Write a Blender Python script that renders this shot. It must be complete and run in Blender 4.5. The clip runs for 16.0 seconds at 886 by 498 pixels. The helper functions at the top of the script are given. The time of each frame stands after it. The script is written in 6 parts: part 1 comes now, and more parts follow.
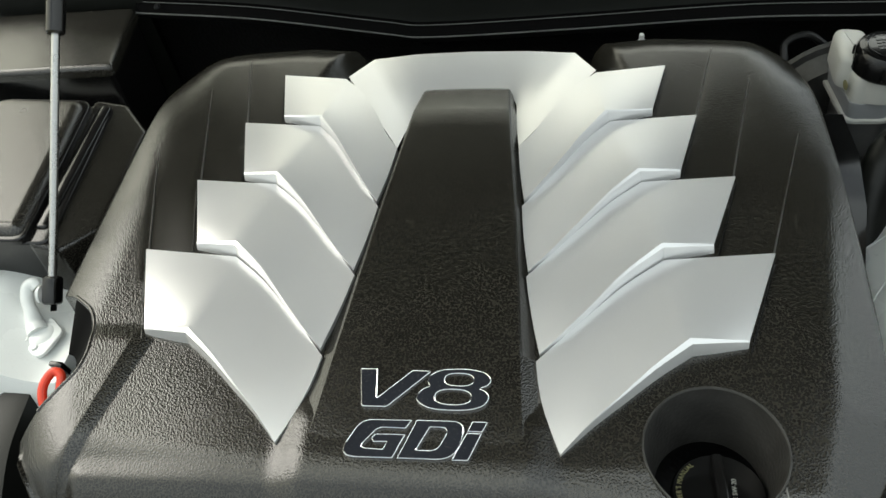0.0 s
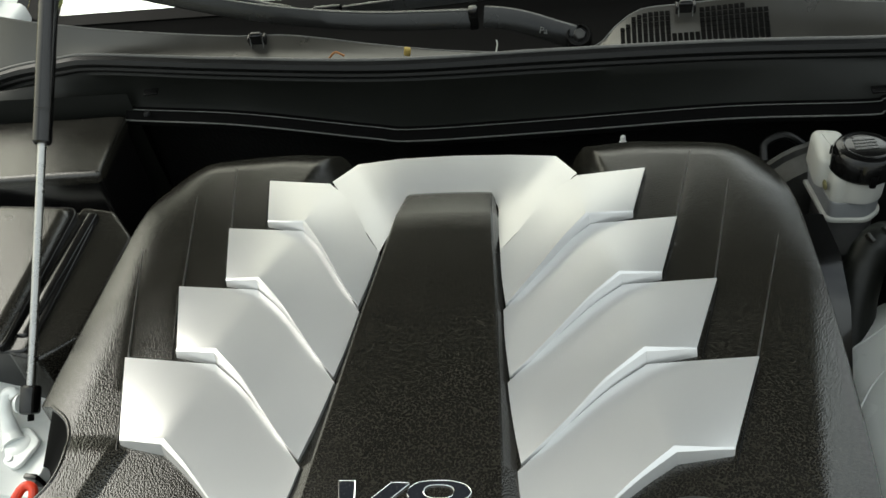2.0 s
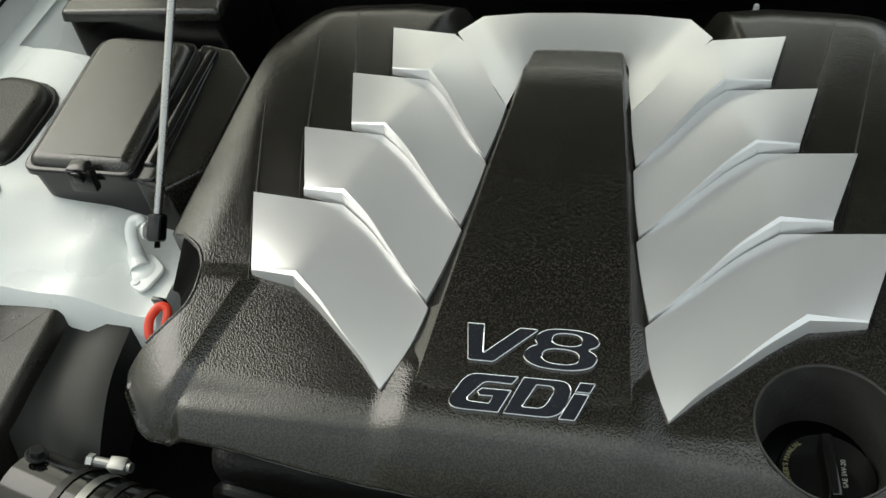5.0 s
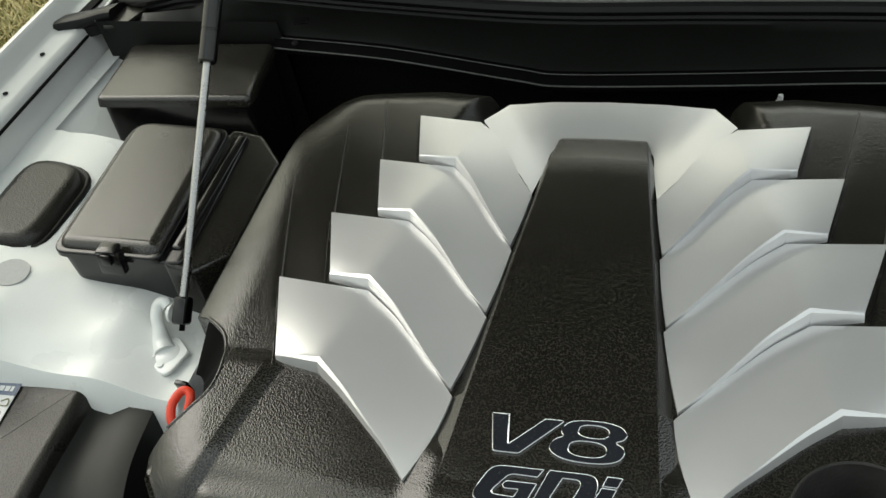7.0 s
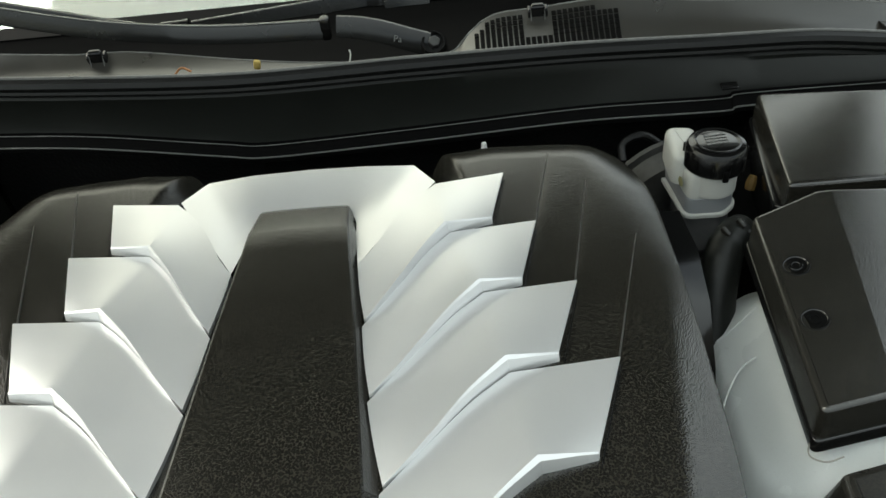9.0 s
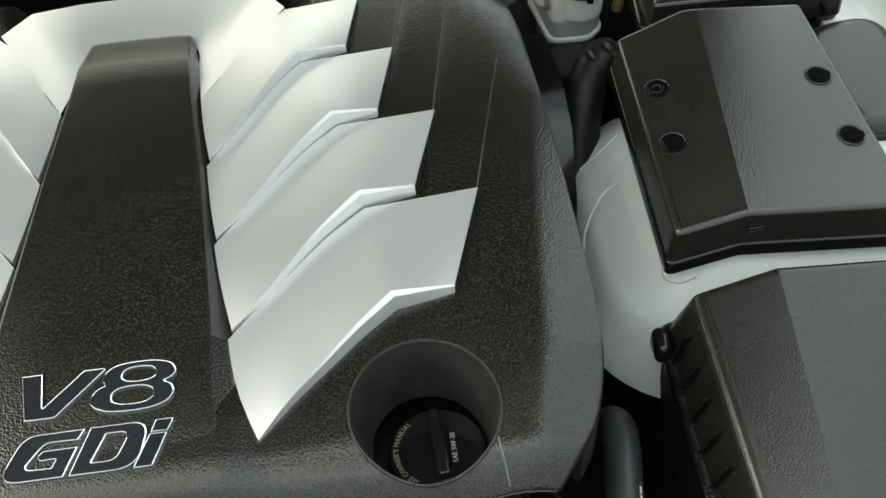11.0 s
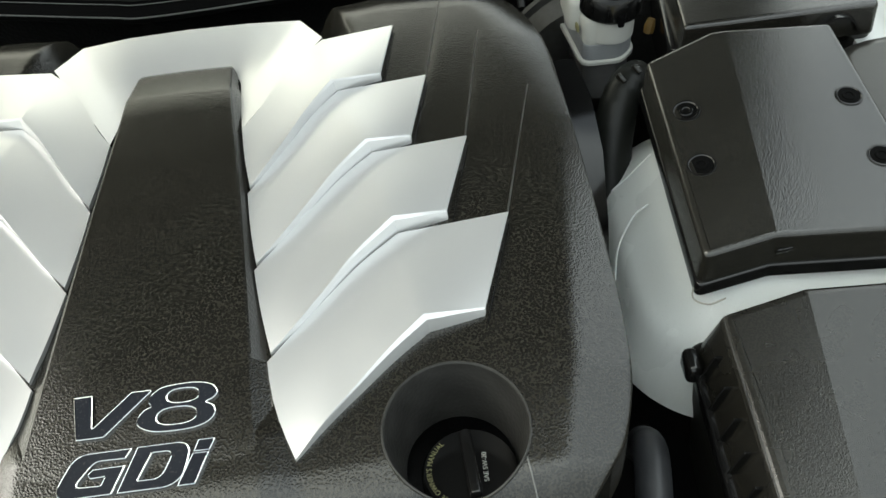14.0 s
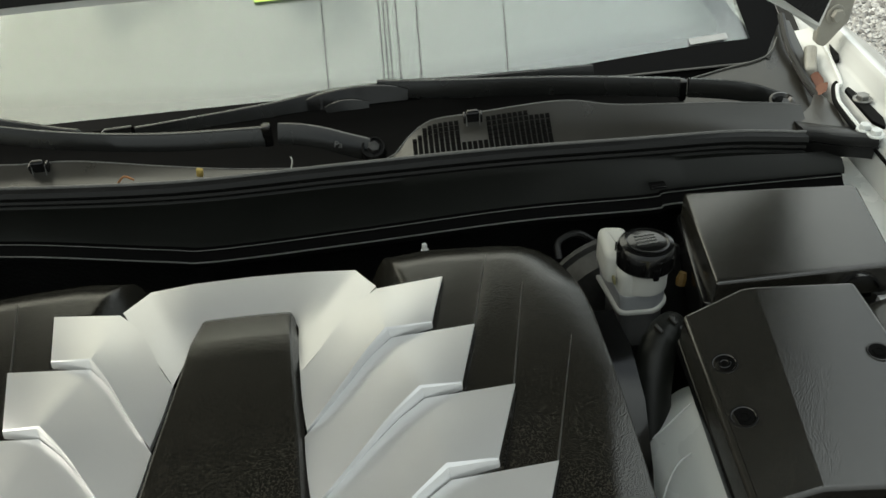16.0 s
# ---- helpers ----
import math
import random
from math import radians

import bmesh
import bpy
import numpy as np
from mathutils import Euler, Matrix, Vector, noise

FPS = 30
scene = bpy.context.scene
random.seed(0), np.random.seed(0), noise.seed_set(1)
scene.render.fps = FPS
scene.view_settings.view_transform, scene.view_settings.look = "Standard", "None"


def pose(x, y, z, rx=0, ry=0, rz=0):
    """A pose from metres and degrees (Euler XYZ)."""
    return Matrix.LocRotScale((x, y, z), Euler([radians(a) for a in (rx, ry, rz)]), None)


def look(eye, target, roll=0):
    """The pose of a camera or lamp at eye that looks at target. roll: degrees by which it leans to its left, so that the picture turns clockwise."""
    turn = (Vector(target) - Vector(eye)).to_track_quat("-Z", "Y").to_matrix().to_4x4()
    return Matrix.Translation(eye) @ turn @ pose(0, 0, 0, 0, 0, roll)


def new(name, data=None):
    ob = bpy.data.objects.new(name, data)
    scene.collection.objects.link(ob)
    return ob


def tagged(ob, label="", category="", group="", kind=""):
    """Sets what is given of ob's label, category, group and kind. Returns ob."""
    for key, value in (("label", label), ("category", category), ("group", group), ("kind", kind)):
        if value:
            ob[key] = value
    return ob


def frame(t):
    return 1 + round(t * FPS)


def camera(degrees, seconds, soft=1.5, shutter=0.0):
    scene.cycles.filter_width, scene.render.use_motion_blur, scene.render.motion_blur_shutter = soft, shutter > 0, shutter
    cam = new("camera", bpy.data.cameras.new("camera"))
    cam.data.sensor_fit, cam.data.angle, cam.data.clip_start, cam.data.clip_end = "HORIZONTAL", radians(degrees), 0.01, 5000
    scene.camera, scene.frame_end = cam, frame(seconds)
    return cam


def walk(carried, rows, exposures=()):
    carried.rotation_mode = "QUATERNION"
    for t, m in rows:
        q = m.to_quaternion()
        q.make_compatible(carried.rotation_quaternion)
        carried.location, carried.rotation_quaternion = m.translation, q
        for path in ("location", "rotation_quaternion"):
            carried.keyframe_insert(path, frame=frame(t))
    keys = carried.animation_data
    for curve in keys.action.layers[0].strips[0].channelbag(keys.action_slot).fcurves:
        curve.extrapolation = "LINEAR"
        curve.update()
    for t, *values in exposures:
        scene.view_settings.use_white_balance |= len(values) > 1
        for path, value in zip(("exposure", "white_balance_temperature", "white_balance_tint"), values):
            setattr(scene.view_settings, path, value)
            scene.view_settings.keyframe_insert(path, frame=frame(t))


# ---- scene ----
cam = camera(51.56, 16.0)
ROWS = [
    (0, 0.1243, -0.0354, 1.4543, 43.43, 6.78, 6.86),
    (0.5, 0.1330, -0.0311, 1.4560, 45.15, 7.14, 7.34),
    (1, 0.1379, -0.0293, 1.4581, 47.57, 7.28, 6.79),
    (1.5, 0.1417, -0.0291, 1.4599, 48.74, 7.26, 6.49),
    (2, 0.1399, -0.0236, 1.4568, 49.15, 7.27, 6.46),
    (2.5, 0.1353, -0.0226, 1.4582, 49.19, 7.27, 6.45),
    (3, 0.1318, -0.0246, 1.4586, 49.20, 7.15, 6.43),
    (3.5, 0.1307, -0.0264, 1.4592, 48.84, 7.05, 6.80),
    (4, 0.1091, -0.0376, 1.4624, 47.03, 6.76, 9.19),
    (4.5, 0.0882, -0.0451, 1.4530, 43.20, 6.72, 10.90),
    (4.7, 0.0841, -0.0482, 1.4491, 42.07, 6.68, 11.18),
    (6.8, 0.0678, -0.0485, 1.4577, 46.55, 7.28, 14.67),
    (7, 0.0766, -0.0435, 1.4529, 47.30, 7.18, 13.14),
    (7.5, 0.1041, -0.0300, 1.4473, 48.57, 6.98, 9.65),
    (8, 0.1238, -0.0208, 1.4415, 49.48, 6.81, 7.03),
    (8.5, 0.1453, -0.0148, 1.4399, 49.78, 6.48, 3.68),
    (9, 0.1700, -0.0026, 1.4311, 49.50, 5.53, -0.57),
    (9.2, 0.1792, 0.0027, 1.4255, 49.41, 4.83, -2.39),
    (11.3, 0.2019, 0.0147, 1.3972, 36.05, 2.17, -6.56),
    (11.5, 0.2026, 0.0113, 1.3916, 33.99, 2.33, -6.04),
    (12, 0.2058, 0.0097, 1.3817, 29.93, 2.82, -5.23),
    (12.5, 0.2109, 0.0031, 1.3752, 27.96, 3.15, -5.00),
    (13, 0.2166, -0.0023, 1.3776, 28.08, 4.00, -4.77),
    (13.5, 0.2188, 0.0001, 1.3948, 32.37, 4.88, -4.85),
    (14, 0.2129, 0.0091, 1.4226, 39.86, 4.92, -4.96),
    (14.5, 0.2004, 0.0050, 1.4424, 47.39, 4.58, -4.31),
    (15, 0.1899, -0.0021, 1.4557, 51.53, 4.42, -3.79),
    (15.5, 0.1827, 0.0043, 1.4573, 53.17, 4.61, -3.78),
    (16, 0.1820, -0.0014, 1.4633, 53.88, 4.63, -3.83),
]
walk(cam, [(t, pose(x, y, z, rx, ry, rz)) for t, x, y, z, rx, ry, rz in ROWS],
     [(0.0, -0.43, 6500, 10), (2.0, -0.50, 6500, 10), (3.5, -0.52, 6500, 10), (4.5, -0.70, 6450, 10), (7.0, -0.86, 6550, 10), (8.0, -0.5, 6500, 10), (9.0, -0.34, 6450, 8), (11.5, -0.28, 6450, 9), (12.5, 0.32, 6320, 8),
      (13.5, 0.18, 6320, 8), (14.5, -0.42, 6600, 10), (16.0, -0.78, 6650, 9)])

# ---- daylight: broken cloud, the sun veiled, from one side of the car ----
world = bpy.data.worlds.new("sky")
scene.world = world
world.use_nodes = True
wn, wl = world.node_tree.nodes, world.node_tree.links
wn.clear()
SUN_ELEV, SUN_TURN = 40.0, 290.0
sky = wn.new("ShaderNodeTexSky")
sky.sky_type, sky.sun_disc = "NISHITA", False
sky.sun_elevation, sky.sun_rotation = radians(SUN_ELEV), radians(SUN_TURN)
blue = wn.new("ShaderNodeBackground")
blue.inputs["Strength"].default_value = 0.15
wl.new(sky.outputs[0], blue.inputs["Color"])
cloud = wn.new("ShaderNodeBackground")
cloud.inputs["Color"].default_value = (0.955, 1.0, 0.92, 1)
# the cloud is brightest behind the car, on the side of the veiled sun
toward = wn.new("ShaderNodeVectorMath")
toward.operation = "DOT_PRODUCT"
toward.inputs[1].default_value = (-0.35, 0.80, 0.48)
glow = wn.new("ShaderNodeMapRange")
glow.inputs["From Min"].default_value, glow.inputs["From Max"].default_value = -0.4, 1.0
glow.inputs["To Min"].default_value, glow.inputs["To Max"].default_value = 1.2, 3.6
wl.new(toward.outputs["Value"], glow.inputs["Value"])
# an overcast sky is dimmer towards the horizon
lift = wn.new("ShaderNodeSeparateXYZ")
rise = wn.new("ShaderNodeMapRange")
rise.inputs["To Min"].default_value, rise.inputs["To Max"].default_value = 0.85, 1.18
times = wn.new("ShaderNodeMath")
times.operation = "MULTIPLY"
wl.new(lift.outputs["Z"], rise.inputs["Value"])
wl.new(glow.outputs["Result"], times.inputs[0])
wl.new(rise.outputs["Result"], times.inputs[1])
wl.new(times.outputs[0], cloud.inputs["Strength"])
tint = wn.new("ShaderNodeMix")
tint.data_type = "RGBA"
tint.inputs["A"].default_value, tint.inputs["B"].default_value = (0.90, 0.99, 0.985, 1), (0.985, 0.988, 0.80, 1)
wl.new(tint.outputs["Result"], cloud.inputs["Color"])
fade = wn.new("ShaderNodeMapRange")
fade.inputs["From Min"].default_value, fade.inputs["From Max"].default_value = 0.2, 0.9
# thin haze on the sunny side and behind the car is warm, the cloud in front of it cool
haze = wn.new("ShaderNodeVectorMath")
haze.operation = "DOT_PRODUCT"
haze.inputs[1].default_value = (-0.74, 0.56, 0.37)
wl.new(haze.outputs["Value"], fade.inputs["Value"])
wl.new(fade.outputs["Result"], tint.inputs["Factor"])
coord = wn.new("ShaderNodeTexCoord")
puff = wn.new("ShaderNodeTexNoise")
puff.inputs["Scale"].default_value, puff.inputs["Detail"].default_value = 2.6, 7
ramp = wn.new("ShaderNodeValToRGB")
ramp.color_ramp.elements[0].position, ramp.color_ramp.elements[1].position = 0.37, 0.46
ramp.color_ramp.elements[0].color = (0.35, 0.35, 0.35, 1)
cover_mix = wn.new("ShaderNodeMixShader")
out = wn.new("ShaderNodeOutputWorld")
drift = wn.new("ShaderNodeVectorMath")
drift.inputs[1].default_value = (1.3, 2.4, 0.6)
wl.new(coord.outputs["Generated"], drift.inputs[0])
wl.new(drift.outputs["Vector"], puff.inputs["Vector"])
wl.new(coord.outputs["Generated"], toward.inputs[0])
wl.new(coord.outputs["Generated"], haze.inputs[0])
wl.new(coord.outputs["Generated"], lift.inputs[0])
wl.new(puff.outputs["Fac"], ramp.inputs["Fac"])
wl.new(ramp.outputs["Color"], cover_mix.inputs[0])
wl.new(blue.outputs[0], cover_mix.inputs[1])
wl.new(cloud.outputs[0], cover_mix.inputs[2])
wl.new(cover_mix.outputs[0], out.inputs["Surface"])
sun = new("sun", bpy.data.lights.new("sun", "SUN"))
sun.data.energy, sun.data.angle, sun.data.color = 2.2, radians(35), (1.0, 0.96, 0.9)
sun.matrix_world = look((0, 0, 0), (math.sin(radians(SUN_TURN)) * -math.cos(radians(SUN_ELEV)), -math.cos(radians(SUN_TURN)) * math.cos(radians(SUN_ELEV)), -math.sin(radians(SUN_ELEV))))

# ---- materials ----


def mat(name, color, rough=0.5, metal=0.0, grain=0.0, bump=0.0, var=0.12, blotch=0.05, rvar=0.08, coat=0.0, dust=0.0, spec=0.5, grit=0.0, film=0.0):
    """A procedural surface: a base colour that drifts over blotch metres, with relief of grain metres."""
    m = bpy.data.materials.new(name)
    m.use_nodes = True
    n, l = m.node_tree.nodes, m.node_tree.links
    p = n["Principled BSDF"]
    p.inputs["Roughness"].default_value, p.inputs["Metallic"].default_value = rough, metal
    p.inputs["Coat Weight"].default_value = coat
    p.inputs["Specular IOR Level"].default_value = spec
    # a thin film of road dust
    p.inputs["Sheen Weight"].default_value, p.inputs["Sheen Roughness"].default_value = film, 0.35
    p.inputs["Sheen Tint"].default_value = (1.0, 0.93, 0.76, 1)
    tc = n.new("ShaderNodeTexCoord")
    big = n.new("ShaderNodeTexNoise")
    big.inputs["Scale"].default_value, big.inputs["Detail"].default_value = 1 / blotch, 5
    l.new(tc.outputs["Object"], big.inputs["Vector"])
    mix = n.new("ShaderNodeMix")
    mix.data_type = "RGBA"
    c = Vector(color)
    mix.inputs["A"].default_value = (*(c * (1 - var)), 1)
    mix.inputs["B"].default_value = (*(c * (1 + var)), 1)
    l.new(big.outputs["Fac"], mix.inputs["Factor"])
    last = mix.outputs["Result"]
    if dust:
        speck = n.new("ShaderNodeTexNoise")
        speck.inputs["Scale"].default_value, speck.inputs["Detail"].default_value = 640, 3
        l.new(tc.outputs["Object"], speck.inputs["Vector"])
        r = n.new("ShaderNodeMapRange")
        r.inputs["From Min"].default_value, r.inputs["From Max"].default_value = 0.60, 0.76
        r.inputs["To Max"].default_value = dust
        l.new(speck.outputs["Fac"], r.inputs["Value"])
        d = n.new("ShaderNodeMix")
        d.data_type = "RGBA"
        d.inputs["B"].default_value = (0.24, 0.22, 0.19, 1)
        l.new(r.outputs["Result"], d.inputs["Factor"])
        l.new(last, d.inputs["A"])
        last = d.outputs["Result"]
    l.new(last, p.inputs["Base Color"])
    rr = n.new("ShaderNodeMapRange")
    rr.inputs["To Min"].default_value, rr.inputs["To Max"].default_value = max(rough - rvar, 0.02), rough + rvar
    l.new(big.outputs["Fac"], rr.inputs["Value"])
    l.new(rr.outputs["Result"], p.inputs["Roughness"])
    if grain:
        # pebbled moulding grain: flat-topped bumps with narrow valleys
        fine = n.new("ShaderNodeTexVoronoi")
        fine.inputs["Scale"].default_value = 0.85 / grain
        l.new(tc.outputs["Object"], fine.inputs["Vector"])
        pebble = n.new("ShaderNodeMapRange")
        pebble.inputs["From Min"].default_value, pebble.inputs["From Max"].default_value = 0.72, 0.12
        l.new(fine.outputs["Distance"], pebble.inputs["Value"])
        b = n.new("ShaderNodeBump")
        b.inputs["Strength"].default_value, b.inputs["Distance"].default_value = bump, grain * 0.30
        l.new(pebble.outputs["Result"], b.inputs["Height"])
        l.new(b.outputs["Normal"], p.inputs["Normal"])
        if grit:
            # dust settled in the grain
            low = n.new("ShaderNodeMapRange")
            low.inputs["From Min"].default_value, low.inputs["From Max"].default_value = 0.36, 0.62
            low.inputs["To Max"].default_value = grit
            l.new(fine.outputs["Distance"], low.inputs["Value"])
            g = n.new("ShaderNodeMix")
            g.data_type = "RGBA"
            g.inputs["B"].default_value = (0.084, 0.077, 0.060, 1)
            l.new(low.outputs["Result"], g.inputs["Factor"])
            l.new(last, g.inputs["A"])
            l.new(g.outputs["Result"], p.inputs["Base Color"])
    return m


GRAINED = mat("grained_black_plastic", (0.0062, 0.0057, 0.0045), 0.22, grain=0.0014, bump=0.26, var=0.30, dust=0.02, spec=0.66, rvar=0.05, grit=0.22, film=0.018)
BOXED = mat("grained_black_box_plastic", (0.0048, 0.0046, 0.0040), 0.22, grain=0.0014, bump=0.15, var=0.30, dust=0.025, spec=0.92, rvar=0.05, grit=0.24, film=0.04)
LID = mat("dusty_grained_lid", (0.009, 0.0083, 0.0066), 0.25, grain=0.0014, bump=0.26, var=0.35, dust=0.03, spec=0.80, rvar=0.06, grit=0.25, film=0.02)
SATIN = mat("satin_black_plastic", (0.0050, 0.0050, 0.0052), 0.18, grain=0.0009, bump=0.05, var=0.25, dust=0.03, spec=0.55, rvar=0.05, grit=0.03)
SMOOTH = mat("smooth_black_plastic", (0.004, 0.004, 0.004), 0.13, var=0.2, dust=0.015)
WIPER = mat("satin_wiper_black", (0.010, 0.0105, 0.0100), 0.26, var=0.2, dust=0.015, spec=0.6)
# near-black colour that holds the shade of deep places, for lack of real shadow
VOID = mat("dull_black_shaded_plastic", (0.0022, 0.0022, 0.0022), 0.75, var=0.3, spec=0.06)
# for the worn well lip, and for bright crease reflections put into colour
WORN_GLINT_LIP = mat("slightly_worn_and_glint_black_edge", (0.035, 0.034, 0.031), 0.4, var=0.6, blotch=0.008)
RUBBER = mat("black_rubber", (0.0075, 0.0075, 0.0075), 0.34, grain=0.002, bump=0.08, dust=0.08, spec=0.32)
DARK = mat("dirty_dark_metal", (0.008, 0.008, 0.0085), 0.6, metal=0.2, grain=0.004, bump=0.3, var=0.4)
COWL = mat("weathered_grey_black_plastic", (0.024, 0.0225, 0.0185), 0.30, grain=0.0012, bump=0.08, var=0.3, dust=0.04, spec=0.75)
HOSE = mat("dull_black_hose_rubber", (0.030, 0.031, 0.034), 0.42, grain=0.002, bump=0.06, var=0.5, blotch=0.02, dust=0.03, spec=0.55)
SILVER = mat("silver_painted_plastic", (0.74, 0.74, 0.74), 0.36, metal=0.60, grain=0.0007, bump=0.06, var=0.03, dust=0.02)
WHITE = mat("pearl_white_body_paint", (0.78, 0.80, 0.785), 0.28, var=0.06, blotch=0.12, coat=0.3, dust=0.10)
PAINT = mat("pearl_white_outer_paint", (0.68, 0.69, 0.675), 0.22, var=0.02, blotch=0.4, coat=0.4)
CHROME = mat("bright_chrome", (0.85, 0.86, 0.87), 0.12, metal=1.0, var=0.03)
FACE = mat("dark_emblem_face", (0.02, 0.022, 0.028), 0.16, var=0.3, dust=0.25)
STEEL = mat("bare_steel", (0.45, 0.45, 0.44), 0.28, metal=1.0, var=0.15, blotch=0.01)
ZINC = mat("dull_zinc_plate", (0.26, 0.26, 0.25), 0.42, metal=0.9, var=0.25, blotch=0.006)
RED = mat("red_plastic", (0.75, 0.055, 0.02), 0.35, var=0.08)
BLUE = mat("blue_plastic", (0.10, 0.37, 0.78), 0.35, var=0.06)
# darker copy of the milky plastic, with shade put into its colour
SHADEMILK = mat("shaded_milky_plastic", (0.10, 0.10, 0.10), 0.35, var=0.3, blotch=0.02)
MILK = mat("milky_white_plastic", (0.48, 0.48, 0.45), 0.38, var=0.05)
FLUID = mat("fluid_seen_through_milky_plastic", (0.26, 0.27, 0.28), 0.4, var=0.08)
WHITEP = mat("white_nylon", (0.82, 0.82, 0.80), 0.45, var=0.05)
LEAF = mat("dry_brown_leaf", (0.36, 0.15, 0.05), 0.7, var=0.3, blotch=0.01)
STRAW = mat("straw_yellow_leaf", (0.50, 0.36, 0.10), 0.7, var=0.3, blotch=0.006)
STRAWDARK = mat("dull_ochre_plastic", (0.17, 0.10, 0.025), 0.6, var=0.3, blotch=0.006)
RUST = mat("rust_orange_part", (0.13, 0.045, 0.022), 0.6, var=0.3, blotch=0.01)
YELLOW = mat("yellow_ink", (0.24, 0.225, 0.11), 0.6)
SCUFF = mat("scuffed_dusty_black_plastic", (0.032, 0.031, 0.029), 0.40, grain=0.003, bump=0.15, var=0.7, blotch=0.018, dust=0.10)
# for worn edges, and for edge highlights painted as a pale colour
WORN_GLINT = mat("worn_and_glint_pale_edge", (0.12, 0.12, 0.115), 0.45, var=0.4, blotch=0.006)
INK = mat("pale_ink", (0.55, 0.55, 0.50), 0.6)
DUSTY = mat("dusty_black_plastic", (0.011, 0.0103, 0.0088), 0.30, grain=0.0016, bump=0.25, var=0.45, blotch=0.03, dust=0.06, spec=0.40, grit=0.15)
# dirty paint, its grey also deepened in place of shade
HINGEP = mat("dirty_and_shade_greyed_paint", (0.30, 0.29, 0.255), 0.45, var=0.3, blotch=0.02, dust=0.2)
PAPER = mat("white_label", (0.78, 0.79, 0.78), 0.4, var=0.05)
BLUEGREY = mat("blue_grey_label_band", (0.16, 0.19, 0.26), 0.4)
LIME = mat("yellow_green_sticker", (0.60, 0.85, 0.15), 0.45)
GREYLAB = mat("grey_label", (0.42, 0.43, 0.43), 0.4, var=0.1, blotch=0.004)
FELT = mat("black_hood_felt", (0.016, 0.016, 0.017), 0.9, grain=0.004, bump=0.4, var=0.2)
FRIT = mat("black_glass_border", (0.0025, 0.0025, 0.0027), 0.5, spec=0.06)
GUN = mat("dark_phosphated_steel", (0.09, 0.09, 0.088), 0.42, metal=0.9, var=0.25, blotch=0.006)
MATTE = mat("matte_black_plastic", (0.0092, 0.0100, 0.0086), 0.45, grain=0.001, bump=0.1, var=0.25, dust=0.03, spec=0.30)
DASH = mat("dark_dashboard", (0.085, 0.076, 0.088), 0.7, var=0.25, blotch=0.15)
DASHPAD = mat("pale_dashboard_top", (0.30, 0.31, 0.30), 0.7, var=0.15, blotch=0.2)
PIPE = mat("soft_sheen_black_pipe", (0.0045, 0.0045, 0.005), 0.27, var=0.3, dust=0.01, spec=0.6)
AIRLID = mat("dusty_air_cleaner_lid", (0.0060, 0.0058, 0.0050), 0.27, grain=0.0012, bump=0.15, var=0.35, dust=0.04, spec=0.66, rvar=0.05, grit=0.18)
TUB = mat("dusty_dull_tub_plastic", (0.012, 0.0115, 0.010), 0.55, grain=0.0013, bump=0.15, var=0.5, blotch=0.02, dust=0.10, spec=0.25)
CABLE = mat("black_cable", (0.01, 0.01, 0.01), 0.6)
GLASS = bpy.data.materials.new("windscreen_glass")
GLASS.use_nodes = True
gp = GLASS.node_tree.nodes["Principled BSDF"]
gp.inputs["Base Color"].default_value = (0.80, 0.88, 0.84, 1)
gp.inputs["Transmission Weight"].default_value, gp.inputs["Roughness"].default_value, gp.inputs["IOR"].default_value = 1.0, 0.02, 2.05

# ---- mesh helpers ----


def finish(bm, angle=28):
    bmesh.ops.remove_doubles(bm, verts=bm.verts, dist=1e-6)
    bmesh.ops.recalc_face_normals(bm, faces=bm.faces)
    for f in bm.faces:
        f.smooth = True
    for e in bm.edges:
        if len(e.link_faces) == 2 and e.calc_face_angle(0) > radians(angle):
            e.smooth = False
    return bm


def mesh_of(name, bm, material, angle=28, recalc=True):
    if recalc:
        finish(bm, angle)
    me = bpy.data.meshes.new(name)
    bm.to_mesh(me)
    bm.free()
    for one in material if isinstance(material, (list, tuple)) else [material]:
        me.materials.append(one)
    return me


def thing(name, loc, label, category, group="", kind=""):
    ob = new(name)
    ob.empty_display_size = 0.02
    ob.location = loc
    return tagged(ob, label, category, group, kind)


def part(name, bm, material, parent, label="", angle=28):
    ob = new(name, mesh_of(name, bm, material, angle))
    top = parent
    shift = Vector((0, 0, 0))
    while top:
        shift += top.location
        top = top.parent
    ob.data.transform(Matrix.Translation(-shift))
    ob.parent = parent
    return tagged(ob, label)


def solo(name, bm, material, label, category, group="", kind="", angle=28):
    me = mesh_of(name, bm, material, angle)
    n = len(me.vertices)
    co = np.empty(3 * n)
    me.vertices.foreach_get("co", co)
    co = co.reshape(-1, 3)
    base = Vector(((co[:, 0].min() + co[:, 0].max()) / 2, (co[:, 1].min() + co[:, 1].max()) / 2, co[:, 2].min()))
    me.transform(Matrix.Translation(-base))
    ob = new(name, me)
    ob.location = base
    return tagged(ob, label, category, group, kind)


